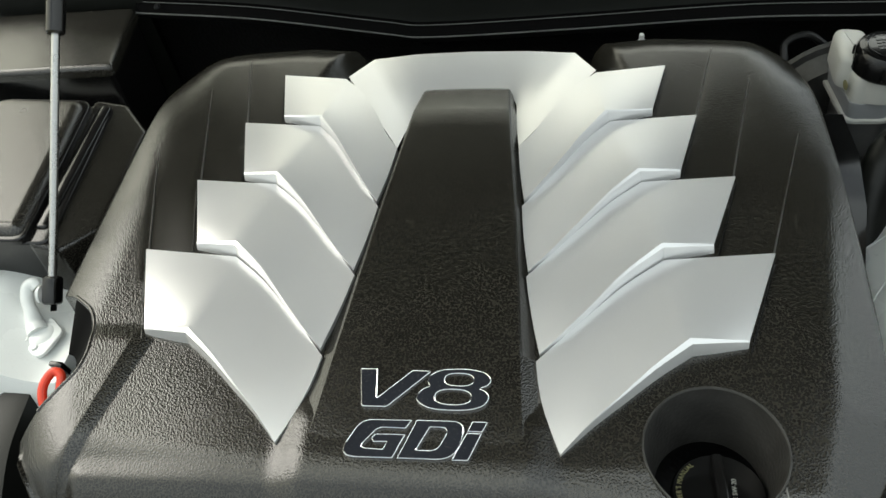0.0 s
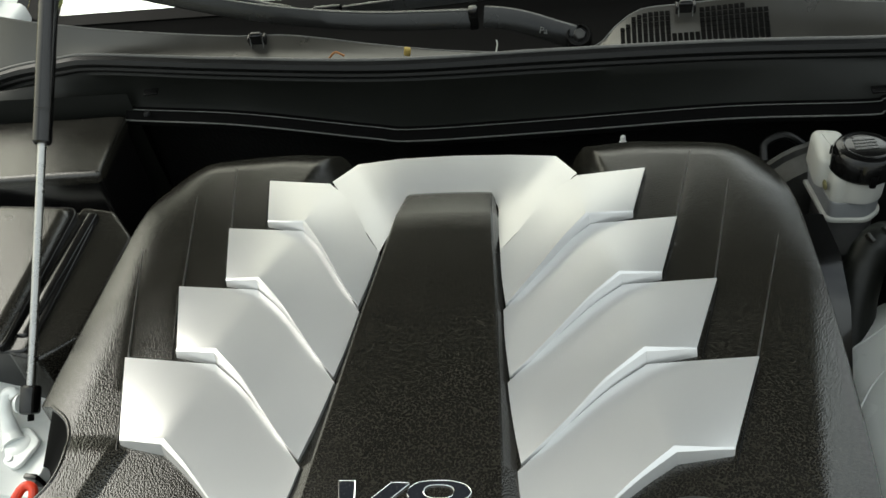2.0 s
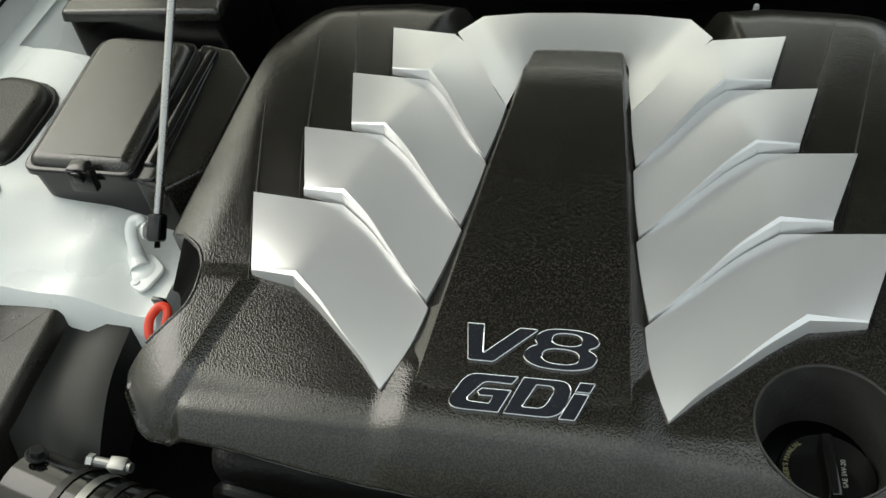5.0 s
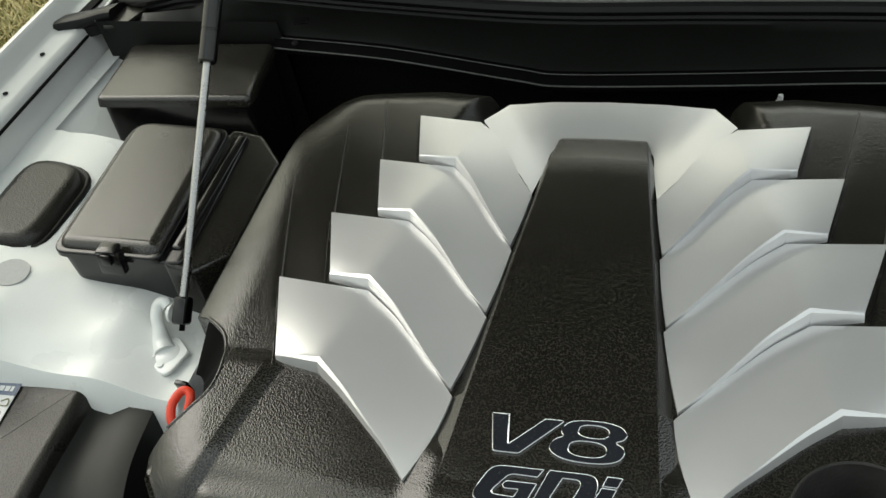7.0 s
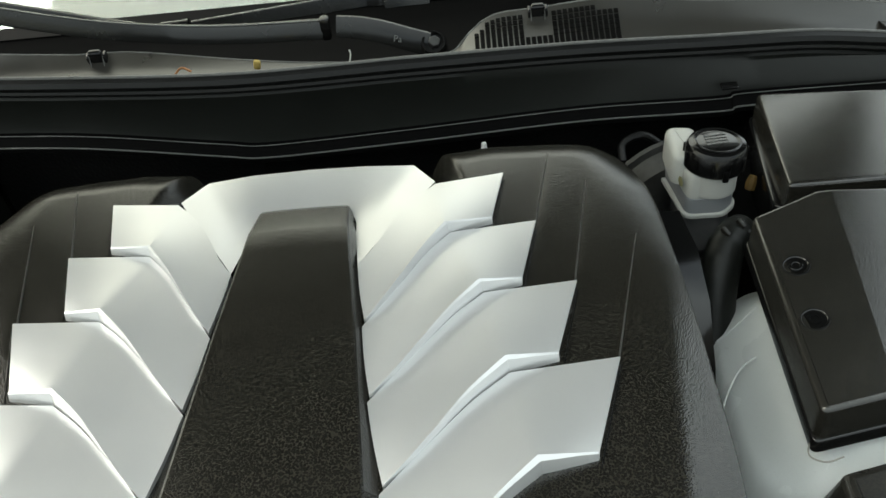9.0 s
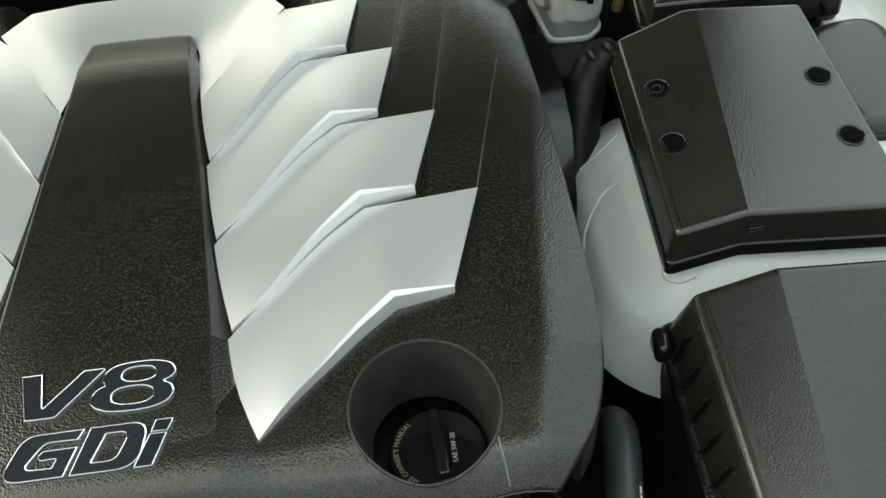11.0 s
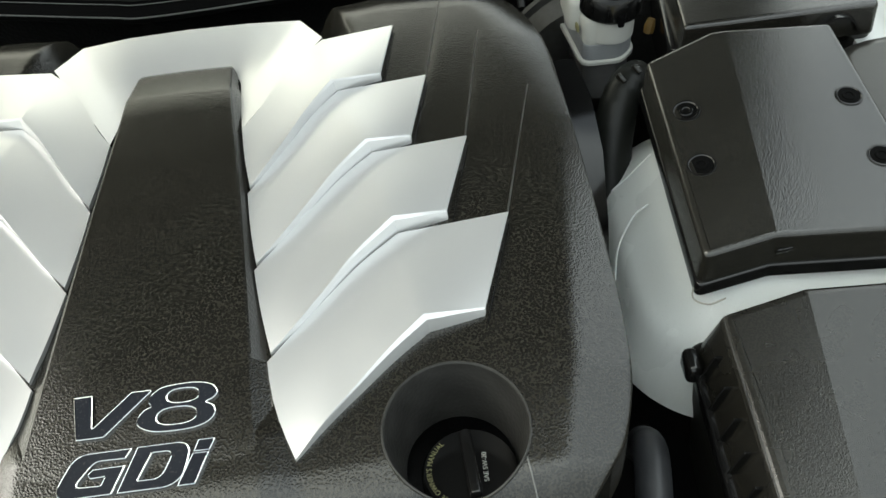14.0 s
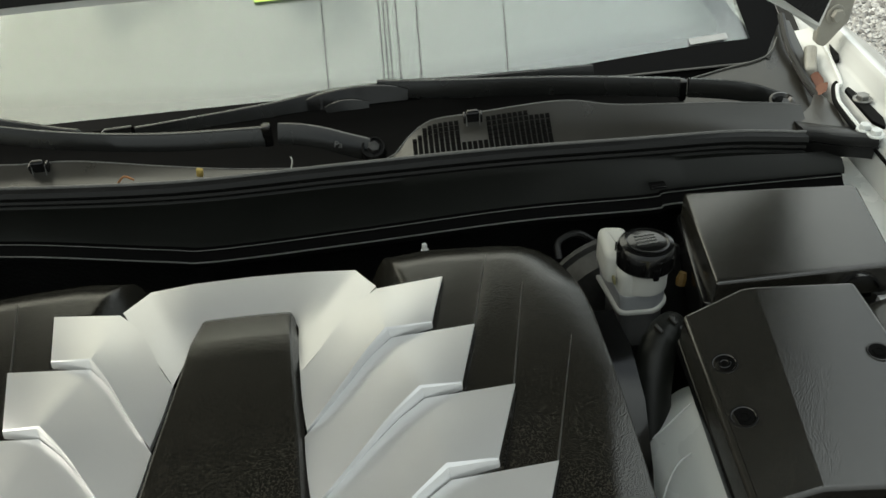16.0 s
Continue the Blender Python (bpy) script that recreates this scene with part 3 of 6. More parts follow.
def build_blade(i, side):
    n = 5
    front, foot = spread(FRONT[i], n), spread(FOOT[i], n)
    if i < 3:
        nxt = FOOT[i + 1]
        back = [INNER[i]] + [(a[0] + (b[0] - a[0]) * 0.60, a[1] + (b[1] - a[1]) * 0.60, b[2] - 0.0002) for a, b in zip(FRONT[i + 1][1:5], nxt[1:5])] + [CORNER[i]]
    else:
        back = [INNER[3], (0.068, 0.600, 0.9285), (0.082, 0.628, 0.9295), (0.100, 0.658, 0.930), (0.121, 0.6810, 0.9300), CORNER[3]]
    back = spread(back, n)
    rows = []
    for t in (0.0, 0.001, 0.2, 0.4, 0.6, 0.8, 0.97, 1.0):
        row = []
        for k, (a, b) in enumerate(zip(back, front)):
            p = a.lerp(b, t)
            w = max(0.0, 1 - k / (2.2 * n))
            p.x -= 0.0035 * w * math.sin(math.pi * t) if i == 0 else 0.001 * w * math.sin(math.pi * t)
            p.z -= 0.0006 * smooth(0.9, 1.0, t)
            if t == 0.0 and i < 3 and 0 < k < 5 * n:
                p.z -= 0.0050
            row.append(p)
        rows.append(row)
    # the lip: a narrow bevel, widest at the kink, then a second, steeper face
    def lip(along, down, sink=0.0, taper=False):
        row = []
        for k, (a, b) in enumerate(zip(front, foot)):
            w = 1.0
            if taper:
                w = 0.42 + 0.58 * smooth(0.0, 4.0 * n, k) - 0.40 * smooth(4.0 * n, 5.0 * n, k)
            row.append(Vector((a.x + (b.x - a.x) * along * w, a.y + (b.y - a.y) * along * w, a.z + (b.z - a.z) * down * w - sink)))
        return row
    rows += [lip(0.05, 0.03), lip(0.34, 0.17, 0.0, True), lip(0.37, 0.24, 0.0, True), lip(0.50, 1.0, 0.0015), lip(0.50, 1.0, 0.009)]
    bm = loft(rows)
    # outer and inner side walls
    for k, push in ((-1, -0.0012), (0, 0.0)):
        edge = [r[k] for r in rows[:8]] + [rows[11][k]]
        wall = [[p for p in edge], [p + Vector((0.0004 if k else 0.0, 0, -0.0012)) for p in edge], [p + Vector((push, 0, -0.0020)) for p in edge], [p + Vector((push, 0, -0.014 if k else -0.010)) for p in edge]]
        bm = join(bm, loft(wall))
    for v in bm.verts:
        v.co.x *= side
    if side < 0:
        bmesh.ops.reverse_faces(bm, faces=bm.faces)
    return bm


for i in range(4):
    for side in (1, -1):
        blade = part("silver_blade", build_blade(i, side), SILVER, cover, "silver painted blade" if i == 0 and side == 1 else "", 20)
        a, b = Vector(CORNER[i]), Vector(FOOT[i][-1])
        run = [a.lerp(b, j / 12) for j in range(1, 13)]
        part("seat_rim", tube([(side * (q.x + 0.0019), q.y, skin_z(side * (q.x + 0.0019), q.y) + 0.0003) for q in run], 0.0006, 6), SMOOTH, blade, "thin black rim beside the blade", 60)

# silver bridge behind the spine
rear = [(-0.119, 0.684, 0.9300), (-0.0985, 0.7140, 0.9285), (-0.055, 0.7150, 0.9325), (0.0, 0.7155, 0.9335), (0.055, 0.7150, 0.9325), (0.1005, 0.7155, 0.9285), (0.121, 0.6845, 0.9300)]
fore = [(-0.0545, 0.5793, 0.9272), (-0.0500, 0.620, 0.9215), (-0.043, 0.657, 0.9200), (0.0, 0.6685, 0.9205), (0.043, 0.657, 0.9200), (0.0495, 0.620, 0.9215), (0.0545, 0.5793, 0.9272)]
rear_c, fore_c = [Vector(a).lerp(Vector(b), j / 6) for a, b in zip(rear, rear[1:]) for j in range(6)] + [Vector(rear[-1])], curve(fore, 6)
rows = []
for t in (1.0, 0.75, 0.5, 0.3, 0.15, 0.05, 0.0):
    rows.append([a.lerp(b, t) + Vector((0, 0, 0.0010 * math.sin(math.pi * t))) for a, b in zip(rear_c, fore_c)])
rows.append([p + Vector((0, 0.0025, -0.003)) for p in rear_c])
rows.append([p + Vector((0, 0.003, -0.022)) for p in rear_c])
part("silver_bridge", loft(rows), SILVER, cover, "silver painted bridge", 35)

# black spine
SP = [(0.6690, 0.033, 0.037, -0.016), (0.6680, 0.0375, 0.042, -0.011), (0.6655, 0.0396, 0.0450, -0.0068), (0.661, 0.0403, 0.0462, -0.0045), (0.6275, 0.0432, 0.0495, 0.0042), (0.6235, 0.0437, 0.0500, 0.0050), (0.60, 0.0460, 0.0530, 0.005), (0.55, 0.0515, 0.0585, 0.005), (0.508, 0.0560, 0.0632, 0.005), (0.436, 0.0625, 0.0705, 0.005), (0.36, 0.0695, 0.0825, 0.005), (0.32, 0.0728, 0.0915, 0.0047), (0.310, 0.0738, 0.0945, 0.0044), (0.300, 0.0748, 0.0972, 0.0042), (0.290, 0.0760, 0.0985, 0.0038), (0.284, 0.0766, 0.0945, 0.0033), (0.277, 0.0775, 0.0880, 0.0026), (0.2715, 0.0785, 0.0810, 0.0016)]
rows = []
for y, top, low, h in SP:
    z = plane_z(y) + h - front_drop(y)
    base = z - 0.014 if y > 0.287 else plane_z(y) - 0.0060 - front_drop(y)
    inx, up = (0.001, 0.004) if y > 0.285 else (0.005, 0.001)
    row = [(-low, y, base), (-low + inx, y, base + up)]
    row += [(-top - 0.0012, y, z - 0.0012), (-top + 0.0006, y, z - 0.0002)]
    row += [(top * u, y, z + 0.0008 * smooth(0.29, 0.35, y) * (1 - u * u)) for u in (-0.8, -0.5, -0.2, 0, 0.2, 0.5, 0.8)]
    row += [(top - 0.0006, y, z - 0.0002), (top + 0.0012, y, z - 0.0012), (low - inx, y, base + up), (low, y, base)]
    rows.append(row)
part("spine", loft(rows), GRAINED, cover, "grained black centre spine", 12)

# chrome lettering
def glyph(name, outer, holes, label):
    """A raised letter with chrome flanks and rim and a dark sunk face; its corners, in millimetres on the spine, are (x, y, radius)."""
    def at(q, h):
        return Vector((q.x, q.y, plane_z(q.y) + 0.0044 + 0.0010 * smooth(0.285, 0.312, q.y) - front_drop(q.y) + h))

    loops = [ring if isinstance(ring[0], Vector) else fillet([(x / 1000, y / 1000, r / 1000) for x, y, r in ring], 0.001, 6) for ring in [outer] + holes]
    flanks = []
    for k, ring in enumerate(loops):
        s = -1 if k else 1
        flanks.append(loft([[at(q, h) for q in inset(ring, s * d)] for d, h in ((-0.0002, -0.003), (-0.0001, 0.0015), (0.0003, 0.0019), (0.0006, 0.0018), (0.0007, 0.0010))], True))
    raised = part(name, join(*flanks), CHROME, cover, label, 35)
    face = bmesh.new()
    for k, ring in enumerate(loops):
        vs = [face.verts.new((q.x, q.y, 0)) for q in inset(ring, -0.00065 if k else 0.00065)]
        for a, b in zip(vs, vs[1:] + vs[:1]):
            face.edges.new((a, b))
    bmesh.ops.triangle_fill(face, use_beauty=True, use_dissolve=False, edges=list(face.edges))
    for v in face.verts:
        v.co = at(v.co, 0.0014)
    part("letter_face", face, FACE, raised, "dark glossy letter face", 40)


glyph("letter_v", [(-45.8, 343.4, 0.6), (-33.2, 343.6, 0.6), (-30.2, 319.5, 0.5), (-7.4, 343.0, 1), (6.8, 343.0, 1.2), (-22.0, 312.6, 3.5), (-40.2, 312.4, 2.5)], [], "chrome-edged letter V")


def oval(x, y, rx, ry, k=2.5):
    """A squarish ring, in millimetres."""
    turn = [2 * math.pi * (j + 0.5) / 40 for j in range(40)]
    return [Vector((x + rx * math.copysign(abs(math.cos(a)) ** (2 / k), math.cos(a)), y + ry * math.copysign(abs(math.sin(a)) ** (2 / k), math.sin(a)))) / 1000 for a in turn]


eight = [(6.6, 330.6), (4.9, 334.0), (6.4, 339.4), (13.0, 343.8), (24.0, 345.2), (36.0, 345.0), (46.0, 342.2), (50.0, 336.6), (47.6, 332.0), (43.2, 329.6), (47.8, 326.8), (49.4, 321.6), (45.6, 315.6), (36.0, 312.2), (22.0, 311.4), (9.0, 312.6), (0.2, 317.0), (-1.6, 322.2), (1.8, 328.0)]
glyph("figure_eight", [q.xy / 1000 for q in curve([(x, y, 0) for x, y in eight], 4, True)], [oval(27.2, 336.4, 10.4, 5.0), oval(24.2, 322.2, 12.8, 6.0)], "chrome-edged figure 8")
glyph("letter_g", [(-2.4, 303.0, 0.5), (-6.2, 296.6, 0.6), (-25.4, 296.8, 8), (-37.4, 281.0, 3), (-20.2, 280.6, 0.5), (-18.0, 286.2, 0.5), (-27.4, 285.8, 0.8), (-29.4, 288.8, 0.8), (-26.4, 291.8, 1), (-5.8, 292.2, 0.6), (-12.6, 274.2, 0.6), (-52.0, 273.6, 12), (-38.6, 302.4, 14)], [], "chrome-edged letter G")
glyph("letter_d", [(0.8, 303.2, 0.6), (36.2, 303.6, 9), (30.6, 274.6, 20), (-9.4, 274.2, 0.6)], [[(10.6, 298.2, 0.8), (24.4, 298.4, 5), (17.2, 281.0, 8), (3.0, 281.0, 0.6)]], "chrome-edged letter D")
glyph("letter_i", [(36.4, 295.0, 0.5), (46.8, 295.0, 0.5), (39.2, 274.6, 0.8), (28.0, 274.4, 0.6)], [], "chrome-edged stroke of the letter i")
glyph("letter_i_dot", [(39.6, 303.6, 0.5), (50.4, 303.6, 0.8), (47.0, 296.0, 0.5), (36.8, 296.0, 0.5)], [], "chrome-edged dot of the letter i")

# oil filler cap down in the well
CAPC = Vector((0.2066, 0.2862, 0.850))
oil = thing("oil_filler_cap", CAPC, "black plastic oil filler cap with yellow writing, sunk in the well", "oil cap")
at = Matrix.Translation(CAPC) @ pose(0, 0, 0, -4, 0, 0)
part("disc", lathe([(0.0, 0.016), (0.026, 0.016), (0.0305, 0.0150), (0.0322, 0.012), (0.0328, 0.0), (0.029, -0.006), (0.024, -0.012), (0.024, -0.04)], at), SATIN, oil, "", 35)
part("grip", box((0.0085, 0.050, 0.014), at @ pose(0.001, 0, 0.020, 0, 0, 4), 0.003, 3), SATIN, oil)
part("writing", letters("SEE OWNER'S MANUAL", 0.0050, at @ pose(0.0, 0.0, 0.0162, 0, 0, 92), 0, 0.86, 0.0002, 0.0, 1.08, 0.0252, "CENTER"), YELLOW, oil, "yellow raised words", 60)
part("grade_mark", letters("SAE 5W-20", 0.0046, at @ pose(0.0120, 0.0, 0.0162, 0, 0, 90), 0, 1.0, 0.0002, 0.0, 1.0, 0.0, "CENTER"), INK, oil, "pale raised grade", 60)

# ---- ground ----
GROUND = bpy.data.materials.new("gravel_and_dry_grass")
GROUND.use_nodes = True
gn, gl = GROUND.node_tree.nodes, GROUND.node_tree.links
gb = gn["Principled BSDF"]
gb.inputs["Roughness"].default_value = 0.95
gc = gn.new("ShaderNodeTexCoord")
gs = gn.new("ShaderNodeSeparateXYZ")
gl.new(gc.outputs["Object"], gs.inputs[0])
stones = gn.new("ShaderNodeTexVoronoi")
stones.inputs["Scale"].default_value = 62
gl.new(gc.outputs["Object"], stones.inputs["Vector"])
sr = gn.new("ShaderNodeValToRGB")
sr.color_ramp.elements[0].color, sr.color_ramp.elements[1].color = (0.20, 0.195, 0.19, 1), (0.52, 0.51, 0.495, 1)
gl.new(stones.outputs["Color"], sr.inputs["Fac"])
turf = gn.new("ShaderNodeTexNoise")
turf.inputs["Scale"].default_value, turf.inputs["Detail"].default_value = 9, 8
gl.new(gc.outputs["Object"], turf.inputs["Vector"])
tr = gn.new("ShaderNodeValToRGB")
tr.color_ramp.elements[0].position, tr.color_ramp.elements[1].position = 0.38, 0.62
tr.color_ramp.elements[0].color, tr.color_ramp.elements[1].color = (0.07, 0.09, 0.02, 1), (0.30, 0.24, 0.11, 1)
gl.new(turf.outputs["Fac"], tr.inputs["Fac"])
edge = gn.new("ShaderNodeMapRange")
edge.inputs["From Min"].default_value, edge.inputs["From Max"].default_value = -0.5, 0.5
gl.new(gs.outputs["X"], edge.inputs["Value"])
gm = gn.new("ShaderNodeMix")
gm.data_type = "RGBA"
gl.new(edge.outputs["Result"], gm.inputs["Factor"])
gl.new(tr.outputs["Color"], gm.inputs["A"])
gl.new(sr.outputs["Color"], gm.inputs["B"])
gl.new(gm.outputs["Result"], gb.inputs["Base Color"])
gbump = gn.new("ShaderNodeBump")
gbump.inputs["Strength"].default_value, gbump.inputs["Distance"].default_value = 0.8, 0.01
gl.new(stones.outputs["Distance"], gbump.inputs["Height"])
gl.new(gbump.outputs["Normal"], gb.inputs["Normal"])
bm = bmesh.new()
bmesh.ops.create_grid(bm, x_segments=40, y_segments=40, size=400)
ob = new("ground", mesh_of("ground", bm, GROUND))
tagged(ob, "ground of pale gravel and patchy dry grass", "ground", kind="structure")

# ---- the car's body ----
car = thing("car_front", (0, 0.5, 0.30), "pearl white car front with the bonnet raised", "car")


def flare(y):
    """How far the wing's flange swings out towards the back."""
    return 0.03 * (y - 0.70)


def wing_rows(side):
    prof = [(0.672, 0.860), (0.672, 0.912), (0.674, 0.924), (0.680, 0.930), (0.700, 0.932), (0.704, 0.937), (0.707, 0.953), (0.711, 0.959), (0.717, 0.959), (0.738, 0.942), (0.785, 0.905), (0.845, 0.855), (0.890, 0.785), (0.915, 0.650), (0.915, 0.450), (0.890, 0.280)]
    rows = []
    for j in range(25):
        y = -0.15 + 1.30 * j / 24
        dip = 0.10 * max(0.0, 0.35 - y) ** 1.5
        rows.append([(side * (x + flare(y)), y, z - dip * (1 if z > 0.6 else 0)) for x, z in prof])
    return rows


for side in (1, -1):
    wing = part("wing", thick(loft(wing_rows(side)), 0.0012), PAINT, car, "pearl white wing with its inner flange", 50)
    for y in (0.46, 0.575, 0.705, 0.79):
        part("flange_hole", lathe([(0, 0.0), (0.003, 0.0), (0.0033, -0.001)], Matrix.Translation((side * (0.690 + flare(y)), y, 0.9335)), 14), FRIT, wing)
    part("flange_groove", tube([(side * (0.6705 + flare(y)), y, 0.917) for y in (0.20, 0.40, 0.50, 0.60, 0.70, 0.80, 0.86)], 0.0020, 8), FRIT, wing)

# inner panels with the strut towers


def apron_z(x, y, side):
    ax = abs(x)
    z = 0.872
    if side > 0:
        r = math.hypot(max(0.43 - ax, 0.0), max(0.447 - y, 0.0, y - 0.555))
        if ax < 0.60:
            z = 0.868 - 0.055 * smooth(0.012, 0.082, r) - 0.045 * smooth(0.070, 0.096, r)
    else:
        z = 0.846 + 0.032 * smooth(0.46, 0.62, ax) - 0.022 * smooth(0.44, 0.365, ax) - 0.09 * smooth(0.352, 0.335, ax)
        bulge = math.hypot((ax - 0.50) / 0.10, (y - 0.46) / 0.07)
        z += 0.006 * smooth(1.0, 0.55, bulge)
        z -= 0.06 * smooth(0.385, 0.36, y)
    z += 0.003 * smooth(0.630, 0.640, ax)
    return z


def beyond(p):
    """How far a place lies from the round tower's core."""
    return math.hypot(max(0.43 - p.x, 0.0), max(0.447 - p.y, 0.0, p.y - 0.555)) if p.x < 0.60 else 0.0


for side in (1, -1):
    rows = []
    for j in range(120):
        y = 0.10 + 0.85 * j / 119
        rows.append([(side * (0.322 + (0.676 - 0.322) * i / 80), y, apron_z(0.322 + (0.676 - 0.322) * i / 80, y, side)) for i in range(81)])
    sheet = loft(rows)
    gone = []
    for f in sheet.faces:
        c = f.calc_center_median()
        ax = abs(c.x)
        if side > 0 and c.y > 0.80 and ax < 0.645:
            gone.append(f)
        elif side > 0 and all(beyond(v.co) > 0.095 for v in f.verts):
            gone.append(f)
        if side < 0 and (c.y < 0.365 and ax < 0.63 or c.y > 0.706 and ax < 0.650):
            gone.append(f)
    bmesh.ops.delete(sheet, geom=gone, context="FACES")
    if side > 0:
        for v in sheet.verts:
            far = beyond(v.co)
            if far > 0.095:
                root = Vector((max(v.co.x, 0.43), min(max(v.co.y, 0.447), 0.555)))
                flat = root + (v.co.xy - root) * 0.095 / far
                v.co = (flat.x, flat.y, apron_z(flat.x, flat.y, side) - 0.01)
    part("inner_panel", sheet, WHITE, car, "pearl white inner panel over the strut tower", 50)
part("recess_wall", thick(loft([[(-0.6578, 0.700, 0.878), (-0.640, 0.7005, 0.868), (-0.600, 0.702, 0.835)], [(-0.657, 0.80, 0.880), (-0.635, 0.80, 0.866), (-0.600, 0.80, 0.835)], [(-0.657, 0.90, 0.880), (-0.635, 0.90, 0.866), (-0.600, 0.90, 0.835)]]), 0.0015), WHITE, car, "", 50)
part("panel_seam", tube(curve([(0.3445, 0.470, 0.808), (0.350, 0.490, 0.824), (0.366, 0.511, 0.838), (0.380, 0.518, 0.844)], 6), 0.0009, 8), WHITE, car)
seam = [(0.346 + 0.006 * k, 0.560 + 0.0012 * k) for k in range(9)]
part("panel_seam", tube([(x, y, apron_z(x, y, 1) + 0.0003) for x, y in seam], 0.0009, 8), WHITE, car)
part("sealer_bead", tube(curve([(0.392, 0.420, 0.866), (0.386, 0.405, 0.862), (0.395, 0.396, 0.864), (0.408, 0.398, 0.866)], 6), 0.0007, 6), HINGEP, car)
for side in (1, -1):
    tm = pose(side * 0.80, 0.42, 0.33, 0, 90, 0)
    tyre = part("tyre", lathe([(0.20, -0.09), (0.30, -0.11), (0.328, -0.09), (0.33, 0.0), (0.328, 0.09), (0.30, 0.11), (0.20, 0.09)], tm, 40), RUBBER, car, "", 35)
    part("rim", lathe([(0.0, 0.05), (0.05, 0.05), (0.19, 0.07), (0.205, 0.09), (0.205, -0.09)], tm, 30), ZINC, tyre)

# bay floor, front beam and bulkhead, all dark
part("bay_floor", box((1.30, 1.20, 0.02), Matrix.Translation((0, 0.38, 0.45)), 0.004), DARK, car)
part("bulkhead", box((1.28, 0.02, 0.42), Matrix.Translation((0, 0.925, 0.66)), 0.004), DARK, car)
part("front_beam", box((1.30, 0.08, 0.20), Matrix.Translation((0, -0.12, 0.70)), 0.02, 3), DARK, car)
part("engine_block", lid([(-0.27, 0.26), (0.27, 0.26), (0.27, 0.74), (-0.27, 0.74)], lambda x, y: 0.80, 0.32, 0.03, 0.02), DARK, car, "dark engine under its cover")
for side in (1, -1):
    part("bay_side", box((0.02, 1.1, 0.35), Matrix.Translation((side * 0.645, 0.40, 0.66)), 0.003), DARK, car)

# windscreen and its surround
SLOPE_S = math.tan(radians(29))


def screen(x, y):
    return 0.915 + SLOPE_S * (y - 1.085 - 0.10 * x * x) - 0.05 * x * x


rows = []
for j in range(19):
    t = j / 18
    row = []
    for i in range(31):
        x = (-0.70 + 1.40 * i / 30) * (1 - 0.10 * t)
        y = 1.085 + 0.10 * x * x + 0.85 * t
        row.append((x, y, screen(x, y)))
    rows.append(row)
part("windscreen", thick(loft(rows), 0.005), GLASS, car, "windscreen full of sky reflections", 60)
for side in (1, -1):
    rows = []
    for j in range(13):
        t = j / 12
        y0 = 1.085 + 0.85 * t
        rows.append([(side * (w * (1 - 0.10 * t)), y0 + 0.10 * w * w, screen(w, y0 + 0.10 * w * w) + h) for w, h in ((0.645, 0.004), (0.70, 0.004), (0.715, 0.010), (0.74, 0.022), (0.77, 0.020), (0.80, -0.03))])
    part("screen_border", loft([r[:2] for r in rows]), FRIT, car, "", 40)
    part("roof_pillar", loft([r[2:] for r in rows]), PAINT, car, "", 40)
    part("pillar_seal", loft([[Vector(r[1]) + Vector((0, 0, 0.001)), Vector(r[2]) + Vector((0, 0, 0.004))] for r in rows]), RUBBER, car)
part("dashboard", lid([(-0.68, 1.125), (0.68, 1.125), (0.66, 2.1), (-0.66, 2.1)], lambda x, y: 0.895 + 0.05 * (y - 1.1), 0.3, 0.05, 0.03), DASH, car, "dark dashboard behind the glass")
part("dash_pad", lid([(-0.62, 1.24), (-0.387, 1.218), (-0.15, 1.190), (0.04, 1.176), (0.217, 1.180), (0.366, 1.198), (0.62, 1.228), (0.60, 2.05), (-0.60, 2.05)], lambda x, y: 0.915 + 0.05 * (y - 1.1), 0.02, 0.02, 0.012), DASHPAD, car, "pale grey dashboard top")
part("cabin_back", box((1.5, 0.02, 1.2), Matrix.Translation((0, 2.15, 0.9)), 0), DASH, car)
part("roof", box((1.26, 0.5, 0.03), Matrix.Translation((0, 2.15, 1.40)), 0.01), PAINT, car)
def glued(x, y, w, h, turn):
    z = screen(x, y) + 0.0035
    return box((w, h, 0.0006), pose(x, y, z, 29, 0, turn), 0)
part("sticker", glued(0.033, 1.262, 0.138, 0.026, 0), LIME, car, "yellow-green sticker at the glass")
part("glass_label", glued(0.583, 1.163, 0.055, 0.010, 8), GREYLAB, car, "small grey label on the glass")

# ---- cowl in front of the windscreen ----
SEAL = [(-0.66, 0.930, 0.934), (-0.5986, 0.910, 0.949), (-0.5527, 0.900, 0.962), (-0.49, 0.885, 0.9755), (-0.435, 0.875, 0.983), (-0.275, 0.851, 0.982), (-0.085, 0.837, 0.976), (0.097, 0.837, 0.976), (0.268, 0.846, 0.970), (0.41, 0.858, 0.958), (0.52, 0.872, 0.946), (0.608, 0.881, 0.930)]
LIPK = [(-0.42, 0.870, 0.905), (-0.40, 0.868, 0.904), (-0.265, 0.848, 0.904), (-0.115, 0.834, 0.888), (-0.06, 0.833, 0.882), (0.094, 0.832, 0.887), (0.275, 0.834, 0.893), (0.42, 0.836, 0.889), (0.452, 0.838, 0.892), (0.64, 0.845, 0.885)]
cowl = thing("bulkhead_shield", (0, 0.85, 0.86), "black plastic bulkhead shield with a rubber bonnet seal along it", "bulkhead shield")
seal = curve(SEAL, 10)
